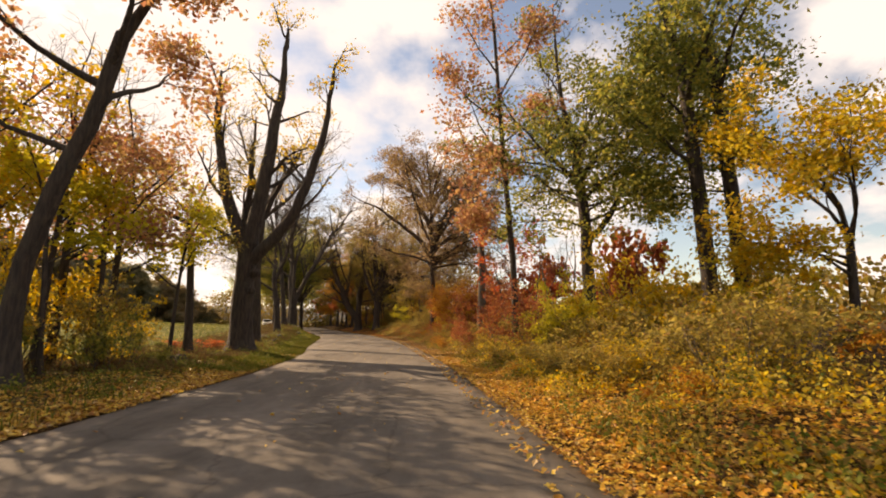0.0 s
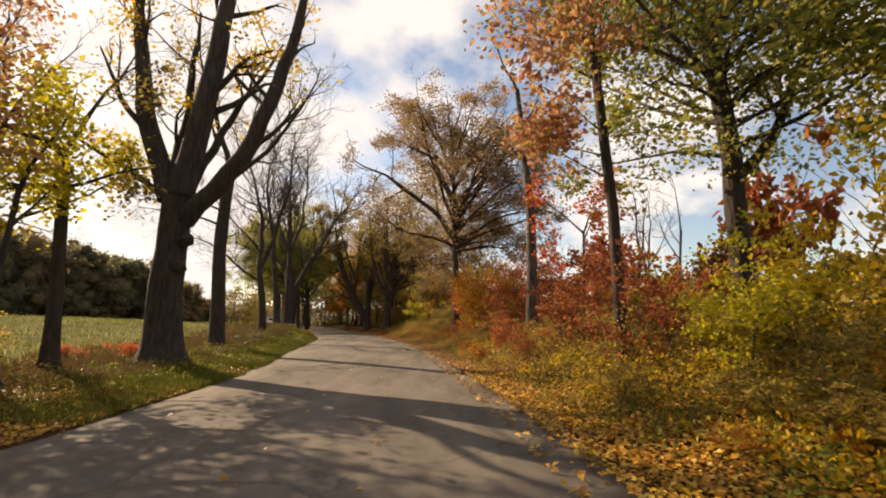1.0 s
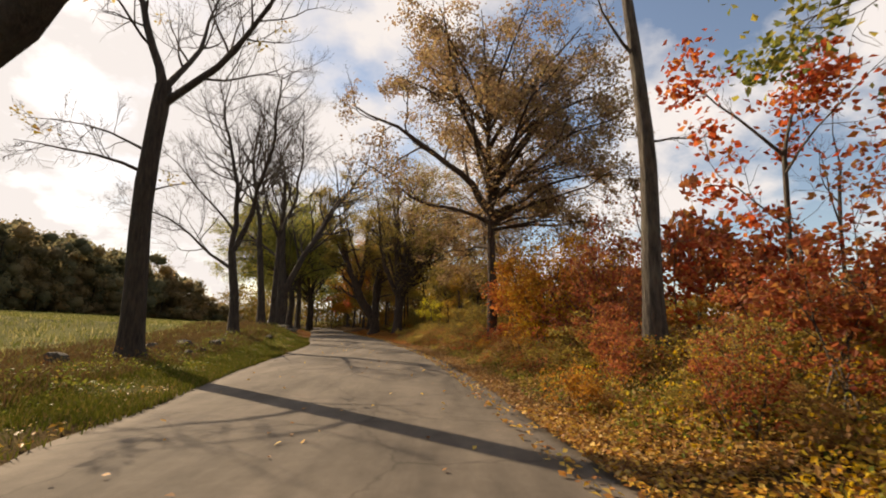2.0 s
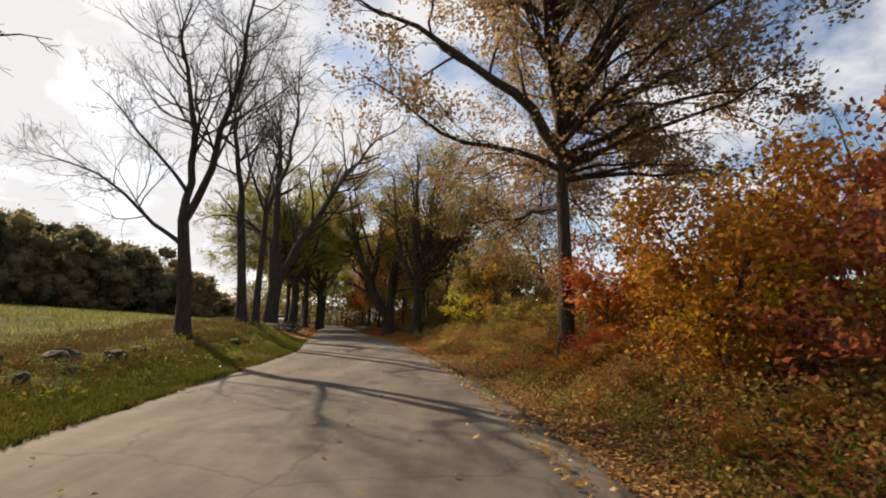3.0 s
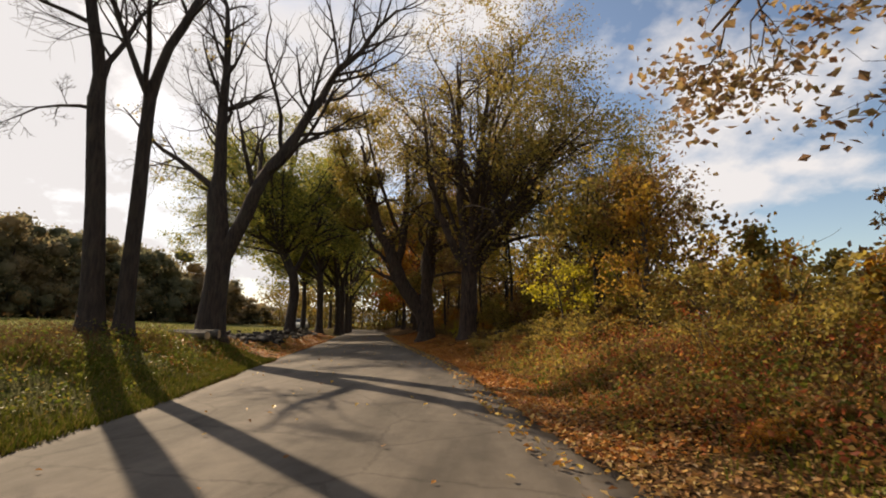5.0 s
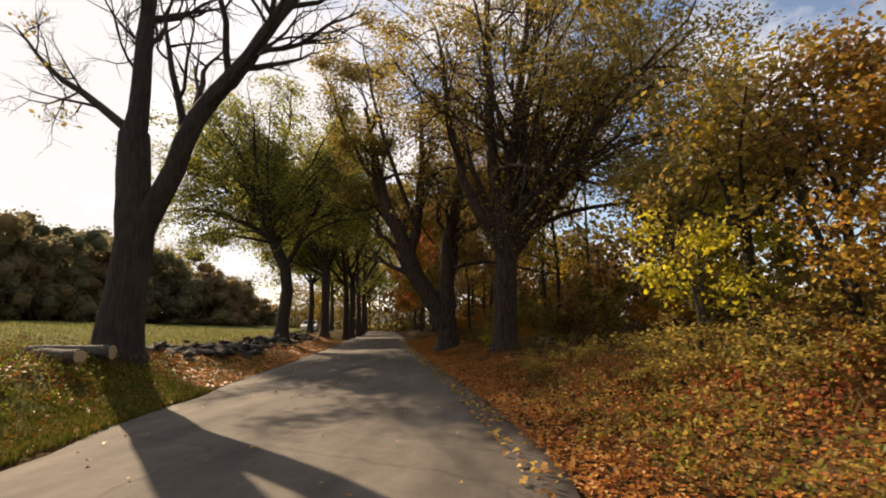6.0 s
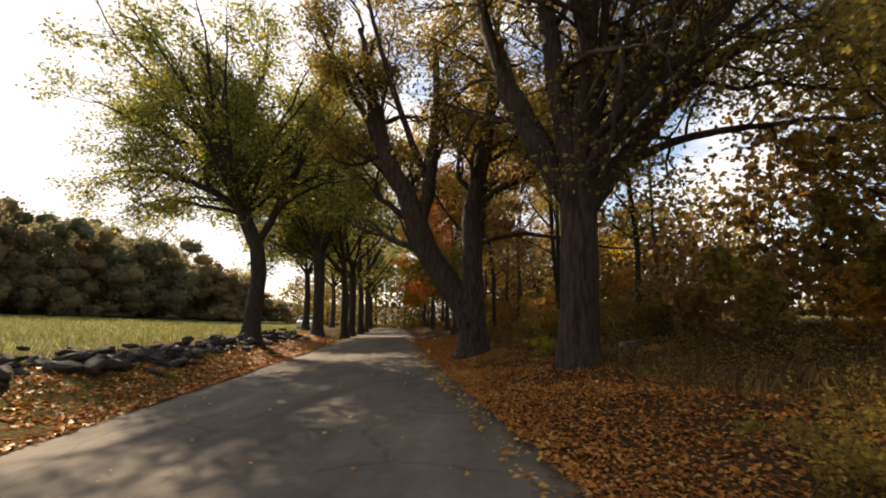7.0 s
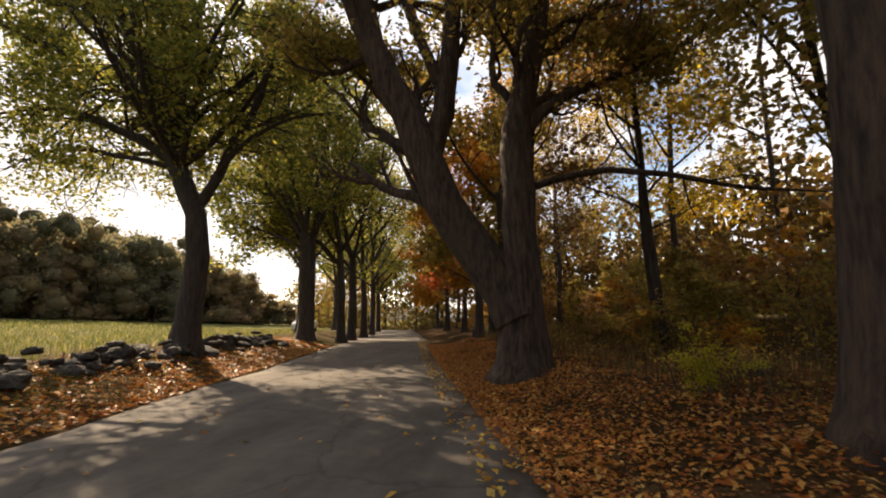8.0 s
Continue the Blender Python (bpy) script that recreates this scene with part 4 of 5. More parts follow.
for i, (sx, sy, r_) in enumerate([(-24.0, 84.0, 0.3), (-27.5, 98.0, 0.3), (-25.5, 106.0, 0.3), (-31.0, 112.0, 0.3), (-30.0, 122.0, 0.3)]):
    tree(sx, sy, gz(sx, sy), r_, [(3, 0.1, 0), (5, 0.0, 0)],
         [(4.9, 72 * k + 30 * i, 18 + 14 * (k % 3), 25 + 10 * (k % 3), 8, 0.13) for k in range(6)],
         GREEN, "tall field-edge tree with green and olive leaves", "roadside trees", BARK_DARK, 120 + i, (4, 3), 2, 5000, 0.34, 0.6)
rw = np.random.default_rng(8)
for i in range(16):
    sy = 57.5 + 2.2 * i * 0.9 + rw.uniform(-0.6, 0.6)
    sx = float(right_edge(sy)) + 3.2 + rw.uniform(0, 9.5)
    h = rw.uniform(5.0, 8.0)
    tree(sx, sy, gz(sx, sy), rw.uniform(0.07, 0.13), [(h * 0.5, rw.uniform(-0.2, 0.2), 0), (h, rw.uniform(-0.4, 0.4), 0)],
         [(h * 0.98, rw.uniform(0, 360), 12, 10, 4.5, 0.06), (h * 0.8, rw.uniform(0, 360), 45, 30, 3.6, 0.04), (h * 0.65, rw.uniform(0, 360), 55, 40, 3.2, 0.04), (h * 0.5, rw.uniform(0, 360), 65, 60, 2.6, 0.03)],
         (OLIVE, OLIVE, RUSSET, YELLOW)[i % 4], "slim woodland tree with olive and brown leaves", "woodland trees", BARK_DARK, 70 + i, (4, 4), 2, 4600, 0.12, 0.38, dens=1.6)
for i in range(9):
    sy = 66 + 6.0 * i
    sx = float(right_edge(sy)) + 1.8 + rw.uniform(0, 2.5)
    tree(sx, sy, gz(sx, sy), 0.2, [(3, 0.1, 0), (5, 0.0, 0)],
         [(4.9, 60 * i, 15, 10, 7, 0.1), (4.6, 200 + 60 * i, 45, 35, 5, 0.07), (3.6, 90 + 60 * i, 60, 50, 4, 0.06), (2.4, 180, 70, 70, 2.5, 0.04)],
         (OLIVE, ORANGE, RUSSET, RED, ORANGE)[i % 5], "roadside tree with rust and gold leaves", "woodside trees", BARK_DARK, 90 + i, (5, 3), 2, 7600, 0.20, 0.5, dens=1.5)

tree(0.95, 45.5, gz(0.95, 45.5), 0.06, [(1.0, -0.05, 0), (2.2, 0.05, 0), (3.2, 0.0, 0)],
     [(0.5 + 0.24 * k, 77 * k, 50 - 3 * k, 30 - 2 * k, 1.25 + 0.05 * (k % 3), 0.025) for k in range(12)],
     VINE, "small vine-hung tree with golden and rusty leaves", "woodside trees", BARK_GREY, 61, (4, 4), 2, 5600, 0.08, 0.22)
tree(1.5, 47.3, gz(1.5, 47.3), 0.06, [(1.2, -0.2, 0), (2.4, -0.55, 0), (3.3, -0.8, 0)],
     [(3.2, 185, 28, 12, 2.2, 0.03), (3.2, 20, 22, 10, 2.4, 0.03), (2.4, 200, 60, 40, 1.8, 0.02), (2.0, 20, 60, 45, 1.6, 0.02), (2.8, 100, 50, 30, 1.6, 0.02)],
     YELLOW, "leaning forked sapling with few yellow leaves", "woodside saplings", BARK_GREY, 62, (4, 3), 2, 900, 0.085, 0.22)
for i, (sx, sy, h) in enumerate([(-0.9, 47.0, 2.6), (-0.3, 48.4, 3.6), (0.6, 48.6, 3.2)]):
    tree(sx, sy, gz(sx, sy), 0.03, [(h * 0.4, 0.05, 0), (h * 0.7, -0.08 + 0.1 * i, 0)],
         [(h * (0.3 + 0.08 * k), 100 * k + 40 * i, 52 - 4 * k, 45, 1.0, 0.014) for k in range(6)],
         (LIME, OLIVE, LIME)[i], "thin sapling with yellow-green drooping leaves", "woodside saplings", BARK_GREY, 64 + i, (4, 3), 2, 1100, 0.085, 0.2, droop=0.6)
tree(2.55, 32.5, gz(2.55, 32.5), 0.05, [(0.8, 0.02, 0), (1.7, 0.05, 0)],
     [(0.6 + 0.12 * k, 51 * k, 34 + 14 * (k % 3), 30 + 18 * (k % 3), 1.5, 0.025) for k in range(10)],
     SCARLET, "young maple with scarlet and orange leaves", "woodside saplings", BARK_GREY, 38, (5, 4), 2, 3400, 0.11, 0.22)
for i, (sx, sy) in enumerate([(2.5, 27.5), (5.0, 30.6)]):
    tree(sx, sy, gz(sx, sy), 0.05, [(0.5, 0.02, 0), (1.1, 0.05, 0)],
         [(0.5 + 0.09 * k, 51 * k + 20 * i, 22 + 18 * (k % 3), 14 + 16 * (k % 3), 2.2 - 0.25 * (k % 3), 0.035) for k in range(9)],
         ORANGE, "small rounded maple with orange and gold leaves", "woodside trees", BARK_GREY, 34 + i, (5, 4), 2, 8200, 0.085, 0.26)

# ---- shrubs ----


def bush(height, width, leaf, label, seed, count, size=0.09, stems=8):
    rng = np.random.default_rng(seed)
    t = thing("bush", 0, 0, 0, label, "bush", "thicket shrubs")
    tips = []
    for k in range(stems):
        wood = Wood()
        az, tilt = rng.uniform(0, 360), rng.uniform(3, 42)
        grow(wood, rng, np.array([rng.normal(0, width * 0.12), rng.normal(0, width * 0.12), -0.1]), heading(az, tilt),
             height * rng.uniform(0.6, 1.05) / max(0.75, math.cos(radians(tilt))), 0.017, 1, tips, (6,), 0.16, 0.02, 0.55, 0.004)
        wood.mesh("stem", BARK_GREY, t)
    pts = strewn(rng, tips, count, 0.14)
    leaf_cloud("foliage", pts[pts[:, 2] > 0.03], size, leaf, t, rng, "", 0.25)
    return t


KINDS = {
    "lime": (1.5, 1.8, LIME, "bright yellow-green leafy shrub on the bank"),
    "gold": (1.7, 2.0, YELLOW, "dense golden-yellow shrub on the bank"),
    "olive": (1.6, 2.0, OLIVE, "olive-brown tangled shrub in the thicket"),
    "russet": (1.7, 2.0, RUSSET, "rust-brown tangled shrub on the bank"),
    "orange": (1.9, 2.0, ORANGE, "orange autumn shrub in the thicket"),
    "red": (1.7, 1.9, RED, "red-orange autumn shrub in rough grass"),
    "crimson": (1.8, 2.0, CRIMSON, "dark crimson-brown shrub in the thicket"),
    "green": (1.4, 1.8, GREEN, "low green leafy roadside shrub"),
}
BUSHES = {}
for n_, (k_, (h_, w_, m_, l_)) in enumerate(KINDS.items()):
    BUSHES[k_] = bush(h_, w_, m_, l_, 101 + n_, 2100, 0.076)
    BUSHES[k_ + "_back"] = bush(h_, w_, m_, l_, 131 + n_, 800, 0.135, 3)
used_bush = set()


def plant(kind, x, y, s=1.0, tall=1.0, rot=0.0):
    m = pose(x, y, gz(x, y) - 0.03, 0, 0, rot) @ Matrix.Diagonal((s, s, s * tall, 1))
    if kind in used_bush:
        copy_thing(BUSHES[kind], m)
    else:
        used_bush.add(kind)
        BUSHES[kind].matrix_basis = m


rb = np.random.default_rng(77)
# single shrubs that stand out
for kind, bx, by, s, tall in [
        ("lime", 8.6, 10.6, 1.1, 1.2), ("gold", 9.6, 11.4, 1.2, 1.2), ("orange", 2.3, 27.0, 0.8, 0.9), ("gold", 2.9, 26.8, 0.8, 1.0), ("lime", 4.2, 13.0, 0.85, 0.9), ("lime", 5.0, 13.8, 0.95, 1.0), ("gold", 6.2, 12.6, 1.1, 1.1), ("lime", 5.4, 17.6, 0.9, 1.1),
        ("orange", 2.6, 29.8, 0.8, 0.9), ("crimson", 4.4, 26.8, 1.2, 1.2), ("crimson", 3.4, 24.6, 0.9, 0.9), ("crimson", 5.2, 28.4, 1.2, 1.2), ("russet", 1.5, 28.6, 0.55, 0.7),
        ("red", 1.7, 31.0, 0.75, 0.8), ("orange", 2.9, 32.0, 1.0, 1.2), ("orange", 2.0, 30.2, 0.7, 0.8),
        ("red", 3.4, 34.8, 1.2, 1.4), ("orange", 4.6, 33.4, 1.1, 1.5), ("orange", 0.5, 46.0, 0.65, 1.1),
        ("red", 2.0, 44.4, 0.9, 1.0), ("orange", 3.0, 45.2, 0.9, 1.3), ("russet", 1.4, 44.0, 0.7, 1.2), ("russet", -0.4, 47.4, 0.75, 1.2), ("russet", 1.0, 45.2, 0.7, 1.0),
        ("orange", 1.4, 20.8, 0.6, 0.9), ("orange", 1.1, 30.4, 0.6, 0.8), ("red", -8.2, 20.6, 0.75, 0.8), ("red", -9.0, 21.8, 0.7, 0.7), ("red", -9.8, 20.4, 0.7, 0.7),
        ("olive", -9.6, 10.6, 1.2, 1.2), ("gold", -10.6, 13.0, 1.2, 1.2), ("olive", -8.4, 12.6, 0.9, 1.1), ("gold", -11.6, 9.6, 1.4, 1.3), ("olive", -12.4, 12.0, 1.3, 1.3), ("russet", -9.0, 9.0, 0.9, 1.0), ("green", -7.6, 12.2, 0.9, 1.1), ("green", -8.8, 10.4, 1.1, 1.2), ("green", -7.2, 14.2, 0.6, 0.7), ("olive", -9.6, 16.6, 0.8, 0.8), ("gold", -9.2, 14.6, 0.8, 1.1),
        ("lime", -4.5, 57.0, 0.35, 0.9), ("green", -7.2, 34.0, 0.4, 0.6)]:
    plant(kind, bx, by, s, tall, rb.uniform(0, 360))
# the thicket along the bank, in rows that stand further back and taller
for row, (off, s0, tall0) in enumerate([(1.5, 0.34, 0.6), (2.1, 0.45, 0.6), (3.1, 0.65, 0.7), (4.4, 0.85, 0.8), (6.0, 1.0, 0.85), (8.0, 1.1, 0.95), (11.0, 1.3, 1.0)]):
    y = 4.0 + row
    while y < 100:
        x = float(right_edge(y)) + off + rb.uniform(-0.5, 0.6)
        if y < 14:
            kind = ("gold", "olive", "russet", "olive", "orange")[int(rb.integers(5))]
        elif y < 24:
            kind = ("russet", "crimson", "russet", "olive", "russet", "olive", "russet")[int(rb.integers(7))]
        elif y < 34:
            kind = ("crimson", "orange", "russet", "red", "russet")[int(rb.integers(5))]
        elif y < 45:
            kind = ("russet", "olive", "russet", "russet", "olive", "orange")[int(rb.integers(6))]
        else:
            kind = ("olive", "russet", "orange", "olive", "russet", "olive")[int(rb.integers(6))]
        near_trunk = abs(y - 55.2) < 2.5 and off < 5 or abs(y - 60.3) < 2 and off < 4 or 13.4 < y < 16.6 and off < 2.5
        thin = y > 49 and off < 4 or (off < 3 and rb.random() < (0.65 if off < 2 else 0.35 if 27 < y < 49 else 0.15)) or (off < 2 and y < 10)
        if not near_trunk and not thin:
            kind = kind if off < 5 and y < 62 else kind + "_back"
            grown = 1.3 if 14 < y < 26 else 1.4 if y > 33 and off > 5 else 1.0
            plant(kind, x, y, s0 * rb.uniform(0.8, 1.2) * (1 + grown) / 2, tall0 * grown * rb.uniform(0.8, 1.25), rb.uniform(0, 360))
        y += s0 * rb.uniform(1.25, 1.9)

for k_, ob in BUSHES.items():
    if k_ not in used_bush:
        for o in (*ob.children_recursive, ob):
            bpy.data.objects.remove(o)

# ---- field stones, wall and log ----


def stone_mesh(seed, flat):
    rng = np.random.default_rng(seed)
    bm = bmesh.new()
    bmesh.ops.create_icosphere(bm, subdivisions=2, radius=1.0)
    off = Vector(rng.uniform(-50, 50, 3))
    for v in bm.verts:
        k = 1 + 0.45 * noise.noise(v.co * 1.1 + off) + 0.15 * noise.noise(v.co * 3.1 + off)
        v.co = Vector((v.co.x * k, v.co.y * k * 0.8, max(-0.55, min(0.62, v.co.z * k * flat))))
    me = bpy.data.meshes.new("stone")
    bm.to_mesh(me)
    bm.free()
    me.materials.append(STONE)
    return me


STONES = [stone_mesh(200 + i, f) for i, f in enumerate((0.8, 0.7, 0.9, 0.75, 0.85, 0.65))]
rs = np.random.default_rng(31)


def boulder(x, y, s, i, label="grey weathered fieldstone lying in grass", up=0.35):
    ob = new("boulder", STONES[i % len(STONES)])
    ob.matrix_basis = pose(x, y, gz(x, y) + s * up, 0, 0, rs.uniform(0, 360)) @ Matrix.Diagonal((s, s, s, 1))
    tagged(ob, label, "stone", "field stones")


for i, (bx, by, s) in enumerate([(-9.1, 30.3, 0.34), (-9.5, 31.0, 0.30), (-8.5, 31.1, 0.22), (-8.2, 29.6, 0.16), (-9.9, 29.7, 0.25), (-8.9, 32.4, 0.2), (-7.0, 14.9, 0.26), (-7.5, 15.2, 0.22),
                                 (-9.2, 27.9, 0.25), (-8.0, 28.4, 0.15), (-16.6, 65.4, 0.42), (-8.6, 36.8, 0.2), (-9.4, 25.2, 0.28), (-3.1, 56.4, 0.2), (-2.4, 57.4, 0.26), (-3.6, 58.0, 0.22), (-1.4, 58.4, 0.2)]):
    boulder(bx, by, s, i)
wall = thing("stone_wall", -13.0, 55.0, 0, "low tumbled dry fieldstone wall beside the field", "wall")
wall_y = 50.0
while wall_y < 70.0:
    wx0 = float(left_edge(wall_y)) - 2.5
    for layer in range(3):
        for _ in range((3, 2, 1)[layer]):
            if rs.random() > (0.95, 0.7, 0.22)[layer]:
                continue
            s = rs.uniform(0.06, 0.25) * (1.1 - 0.2 * layer)
            px_, py_ = wx0 + rs.normal(0, 0.48 - 0.14 * layer), wall_y + rs.uniform(-0.15, 0.15)
            ob = new("stone", STONES[int(rs.integers(6))])
            ob.parent = wall
            ob.matrix_basis = Matrix.Translation((13.0, -55.0, 0)) @ pose(px_, py_, gz(px_, py_) + 0.05 + 0.14 * layer, rs.uniform(-20, 20), rs.uniform(-20, 20), rs.uniform(0, 360)) @ Matrix.Diagonal((s * rs.uniform(0.9, 1.7), s * rs.uniform(0.8, 1.2), s * rs.uniform(0.55, 0.9), 1))
    wall_y += rs.uniform(0.2, 0.34)


def log(x, y, length, r, rot):
    t = thing("log", x, y, gz(x, y) + r * 0.8, "sawn pale-ended log lying in the grass", "log")
    w = Wood()
    w.tube([(-length / 2, 0, 0), (-length / 4, 0.02, 0.01), (length / 4, -0.02, 0), (length / 2, 0, 0.01)], [r, r * 1.04, r * 0.98, r * 0.93], 12)
    w.mesh("bark", BARK_GREY, t)
    for sgn, rr in ((-1, r), (1, r * 0.93)):
        bm = bmesh.new()
        bmesh.ops.create_cone(bm, cap_ends=True, segments=12, radius1=rr * 0.97, radius2=rr * 0.97, depth=0.02, matrix=pose(sgn * length / 2, 0, 0, 0, 90, 0))
        part("cut_end", bm, WOOD_CUT, t, "pale sawn wood end")
    t.matrix_basis = t.matrix_basis @ pose(0, 0, 0, 0, 0, rot)


WOOD_CUT = plain_mat("cut_wood", (0.45, 0.34, 0.2), 0.8)
log(-11.75, 47.1, 1.5, 0.14, 14)
log(-11.5, 46.65, 1.2, 0.12, -12)

# ---- parked car by the far field ----


def car(x, y, rot):
    t = thing("car", x, y, gz(x, y), "small white hatchback parked beside the field", "car")

    def shell(name, prof, half, mat, label="", slim=0.0):
        bm = bmesh.new()
        loops = []
        for sx in (-1, 1):
            loops.append([bm.verts.new((sx * (half - (slim if z > 0.95 else 0)), yy, z)) for yy, z in prof])
        n = len(prof)
        for i in range(n):
            bm.faces.new((loops[0][i], loops[0][(i + 1) % n], loops[1][(i + 1) % n], loops[1][i]))
        bm.faces.new(loops[0][::-1])
        bm.faces.new(loops[1])
        bmesh.ops.bevel(bm, geom=bm.edges[:], offset=0.05, segments=2, affect="EDGES")
        bmesh.ops.recalc_face_normals(bm, faces=bm.faces[:])
        return part(name, bm, mat, t, label)

    shell("body", [(-2.05, 0.3), (-2.1, 0.6), (-2.0, 0.8), (-1.05, 0.95), (1.7, 0.98), (2.0, 0.85), (2.05, 0.35)], 0.86, CAR_PAINT)
    shell("cabin", [(-1.0, 0.9), (-0.35, 1.42), (1.2, 1.45), (1.75, 0.92)], 0.80, CAR_PAINT, "", 0.12)
    shell("windscreen", [(-0.98, 0.97), (-0.42, 1.38), (-0.36, 1.36), (-0.92, 0.95)], 0.66, CAR_GLASS, "dark glass")
    for sx in (-1, 1):
        shell_ob = bmesh.new()
        bmesh.ops.create_cube(shell_ob, size=1, matrix=pose(sx * 0.745, 0.35, 1.17, 0, 9 * sx, 0) @ Matrix.Diagonal((0.03, 1.5, 0.3, 1)))
        part("side_window", shell_ob, CAR_GLASS, t, "dark glass")
        lamp = bmesh.new()
        bmesh.ops.create_uvsphere(lamp, u_segments=12, v_segments=8, radius=0.16, matrix=pose(sx * 0.62, -2.0, 0.68) @ Matrix.Diagonal((1.2, 0.5, 0.6, 1)))
        part("headlight", lamp, LAMP, t)
        for yy in (-1.3, 1.3):
            bm = bmesh.new()
            bmesh.ops.create_cone(bm, cap_ends=True, segments=24, radius1=0.31, radius2=0.31, depth=0.2, matrix=pose(sx * 0.78, yy, 0.31, 0, 90, 0))
            wheel = part("wheel", bm, RUBBER, t)
            bm = bmesh.new()
            bmesh.ops.create_cone(bm, cap_ends=True, segments=18, radius1=0.2, radius2=0.17, depth=0.03, matrix=pose(sx * 0.885, yy, 0.31, 0, 90 * sx, 0))
            part("rim", bm, RIM, wheel)
    t.matrix_basis = t.matrix_basis @ pose(0, 0, 0, 0, 0, rot)


car(-27.0, 90.5, 20)

# ---- far woods ----


def ball_mesh():
    bm = bmesh.new()
    bmesh.ops.create_icosphere(bm, subdivisions=2, radius=1.0)
    v = np.array([tuple(p.co) for p in bm.verts])
    f = np.array([[p.index for p in q.verts] for q in bm.faces])
    bm.free()
    return v, f


def far_wood(name, line, depth_rows, gap, height, mat, seed, label, leaves=260, size=0.9, base=0.0, profile=None, core=None):
    """Many crowns set along a line, in rows that stand behind one another."""
    rng = np.random.default_rng(seed)
    line = np.array(line, float)
    seg = np.linalg.norm(np.diff(line, axis=0), axis=1)
    total = seg.sum()
    pts, outs, wood = [], [], Wood()
    balls, lump_v, lump_f = ball_mesh(), [], []
    for row in range(depth_rows):
        s = rng.uniform(0, gap)
        while s < total:
            i = int(np.searchsorted(np.cumsum(seg), s))
            i = min(i, len(seg) - 1)
            f = (s - seg[:i].sum()) / seg[i]
            c = line[i] + (line[i + 1] - line[i]) * f
            nrm = np.array([-(line[i + 1] - line[i])[1], (line[i + 1] - line[i])[0]]) / seg[i]
            c = c + nrm * (row * gap * 0.9) + rng.normal(0, gap * 0.2, 2)
            h = height * rng.uniform(0.7, 1.15) * (1 + 0.04 * row)
            if profile:
                h = height * rng.uniform(0.92, 1.08) * float(np.interp(c[1], *profile))
            z0 = gz(c[0], c[1]) + base * row
            rad = gap * (rng.uniform(0.9, 1.3) if core else rng.uniform(0.6, 0.95))
            n = int(leaves * (1.0, 0.6, 0.45, 0.45, 0.45, 0.45)[row])
            v = rng.normal(0, 1, (n, 3))
            v /= np.linalg.norm(v, axis=1, keepdims=True)
            # uneven crown: several lobes at random heights
            m = 16 if core else 7
            wide, tall = (0.34, 0.10) if core else (0.55, 0.17)
            lobes = rng.normal(0, 1, (m, 3)) * (rad * 0.42, rad * 0.42, h * 0.05) + np.stack([np.zeros(m), np.zeros(m), h * np.linspace(0.04, 0.88, m)], -1)
            k = rng.integers(0, m, n)
            p = lobes[k] + v * (rad * wide, rad * wide, h * tall) * rng.uniform(0.35, 1.3, (n, 1))
            p[:, 2] = np.clip(p[:, 2], 0.3, h * 1.05)
            pts.append(p + (c[0], c[1], z0))
            if core:
                for q in lobes:
                    k0 = sum(len(a) for a in lump_v)
                    grit = balls[0] * (1 + rng.normal(0, 0.12, (len(balls[0]), 1)))
                    b = q + grit * (rad * 0.25, rad * 0.25, h * 0.07)
                    b[:, 2] = np.clip(b[:, 2], 0.2, h)
                    lump_v.append(b + (c[0], c[1], z0))
                    lump_f.append(balls[1] + k0)
            outs.append(v)
            if row == 0:
                wood.tube([(c[0], c[1], z0 - 0.5), (c[0] + rng.normal(0, 0.3), c[1], z0 + h * 0.7)], [0.013 * h, 0.005 * h], 5)
            s += gap * rng.uniform(0.7, 1.3)
    holder = thing(name, 0, 0, 0, label, "wood", kind="stuff")
    wood.mesh("trunks", BARK_DARK, holder)
    if core:
        mesh_of("inner_crowns", np.concatenate(lump_v), np.concatenate(lump_f), core, holder, smooth=True)
    leaf_cloud("crowns", np.concatenate(pts), size, mat, holder, rng, wide=0.45, facing=np.concatenate(outs))


HILLWOOD = leaf_mat("leaf_hillwood", [(0.0, (0.15, 0.155, 0.095)), (0.5, (0.23, 0.22, 0.125)), (0.85, (0.31, 0.265, 0.135)), (1.0, (0.44, 0.30, 0.14))], 0.6, 0.9, (0.05, (0.34, 0.21, 0.11)))
SIDEWOOD = leaf_mat("leaf_sidewood", [(0.0, (0.09, 0.05, 0.02)), (0.45, (0.17, 0.11, 0.03)), (0.8, (0.28, 0.17, 0.035)), (1.0, (0.36, 0.15, 0.03))], 0.45)
MIXWOOD = leaf_mat("leaf_mixwood", [(0.0, (0.16, 0.12, 0.03)), (0.5, (0.26, 0.19, 0.04)), (0.8, (0.36, 0.27, 0.05)), (1.0, (0.38, 0.17, 0.03))], 0.4)
far_wood("hill_wood", [(-76, -20), (-75, 50), (-71, 95), (-63, 126), (-60, 143)], 6, 4.2, 14.5, HILLWOOD, 301, "dark mixed wood covering the hillside beyond the field", 3000, 0.42,
         profile=((-20, 60, 104, 114, 124, 132, 138, 143), (1.05, 1.0, 1.0, 0.98, 0.88, 0.7, 0.45, 0.2)), core=HILLWOOD)
far_wood("field_wood", [(46, 140), (38, 95), (34, 60), (36, 20), (40, -30)], 2, 5.0, 4.6, MIXWOOD, 302, "low autumn wood beyond the thicket", 330, 0.55, 0.3)
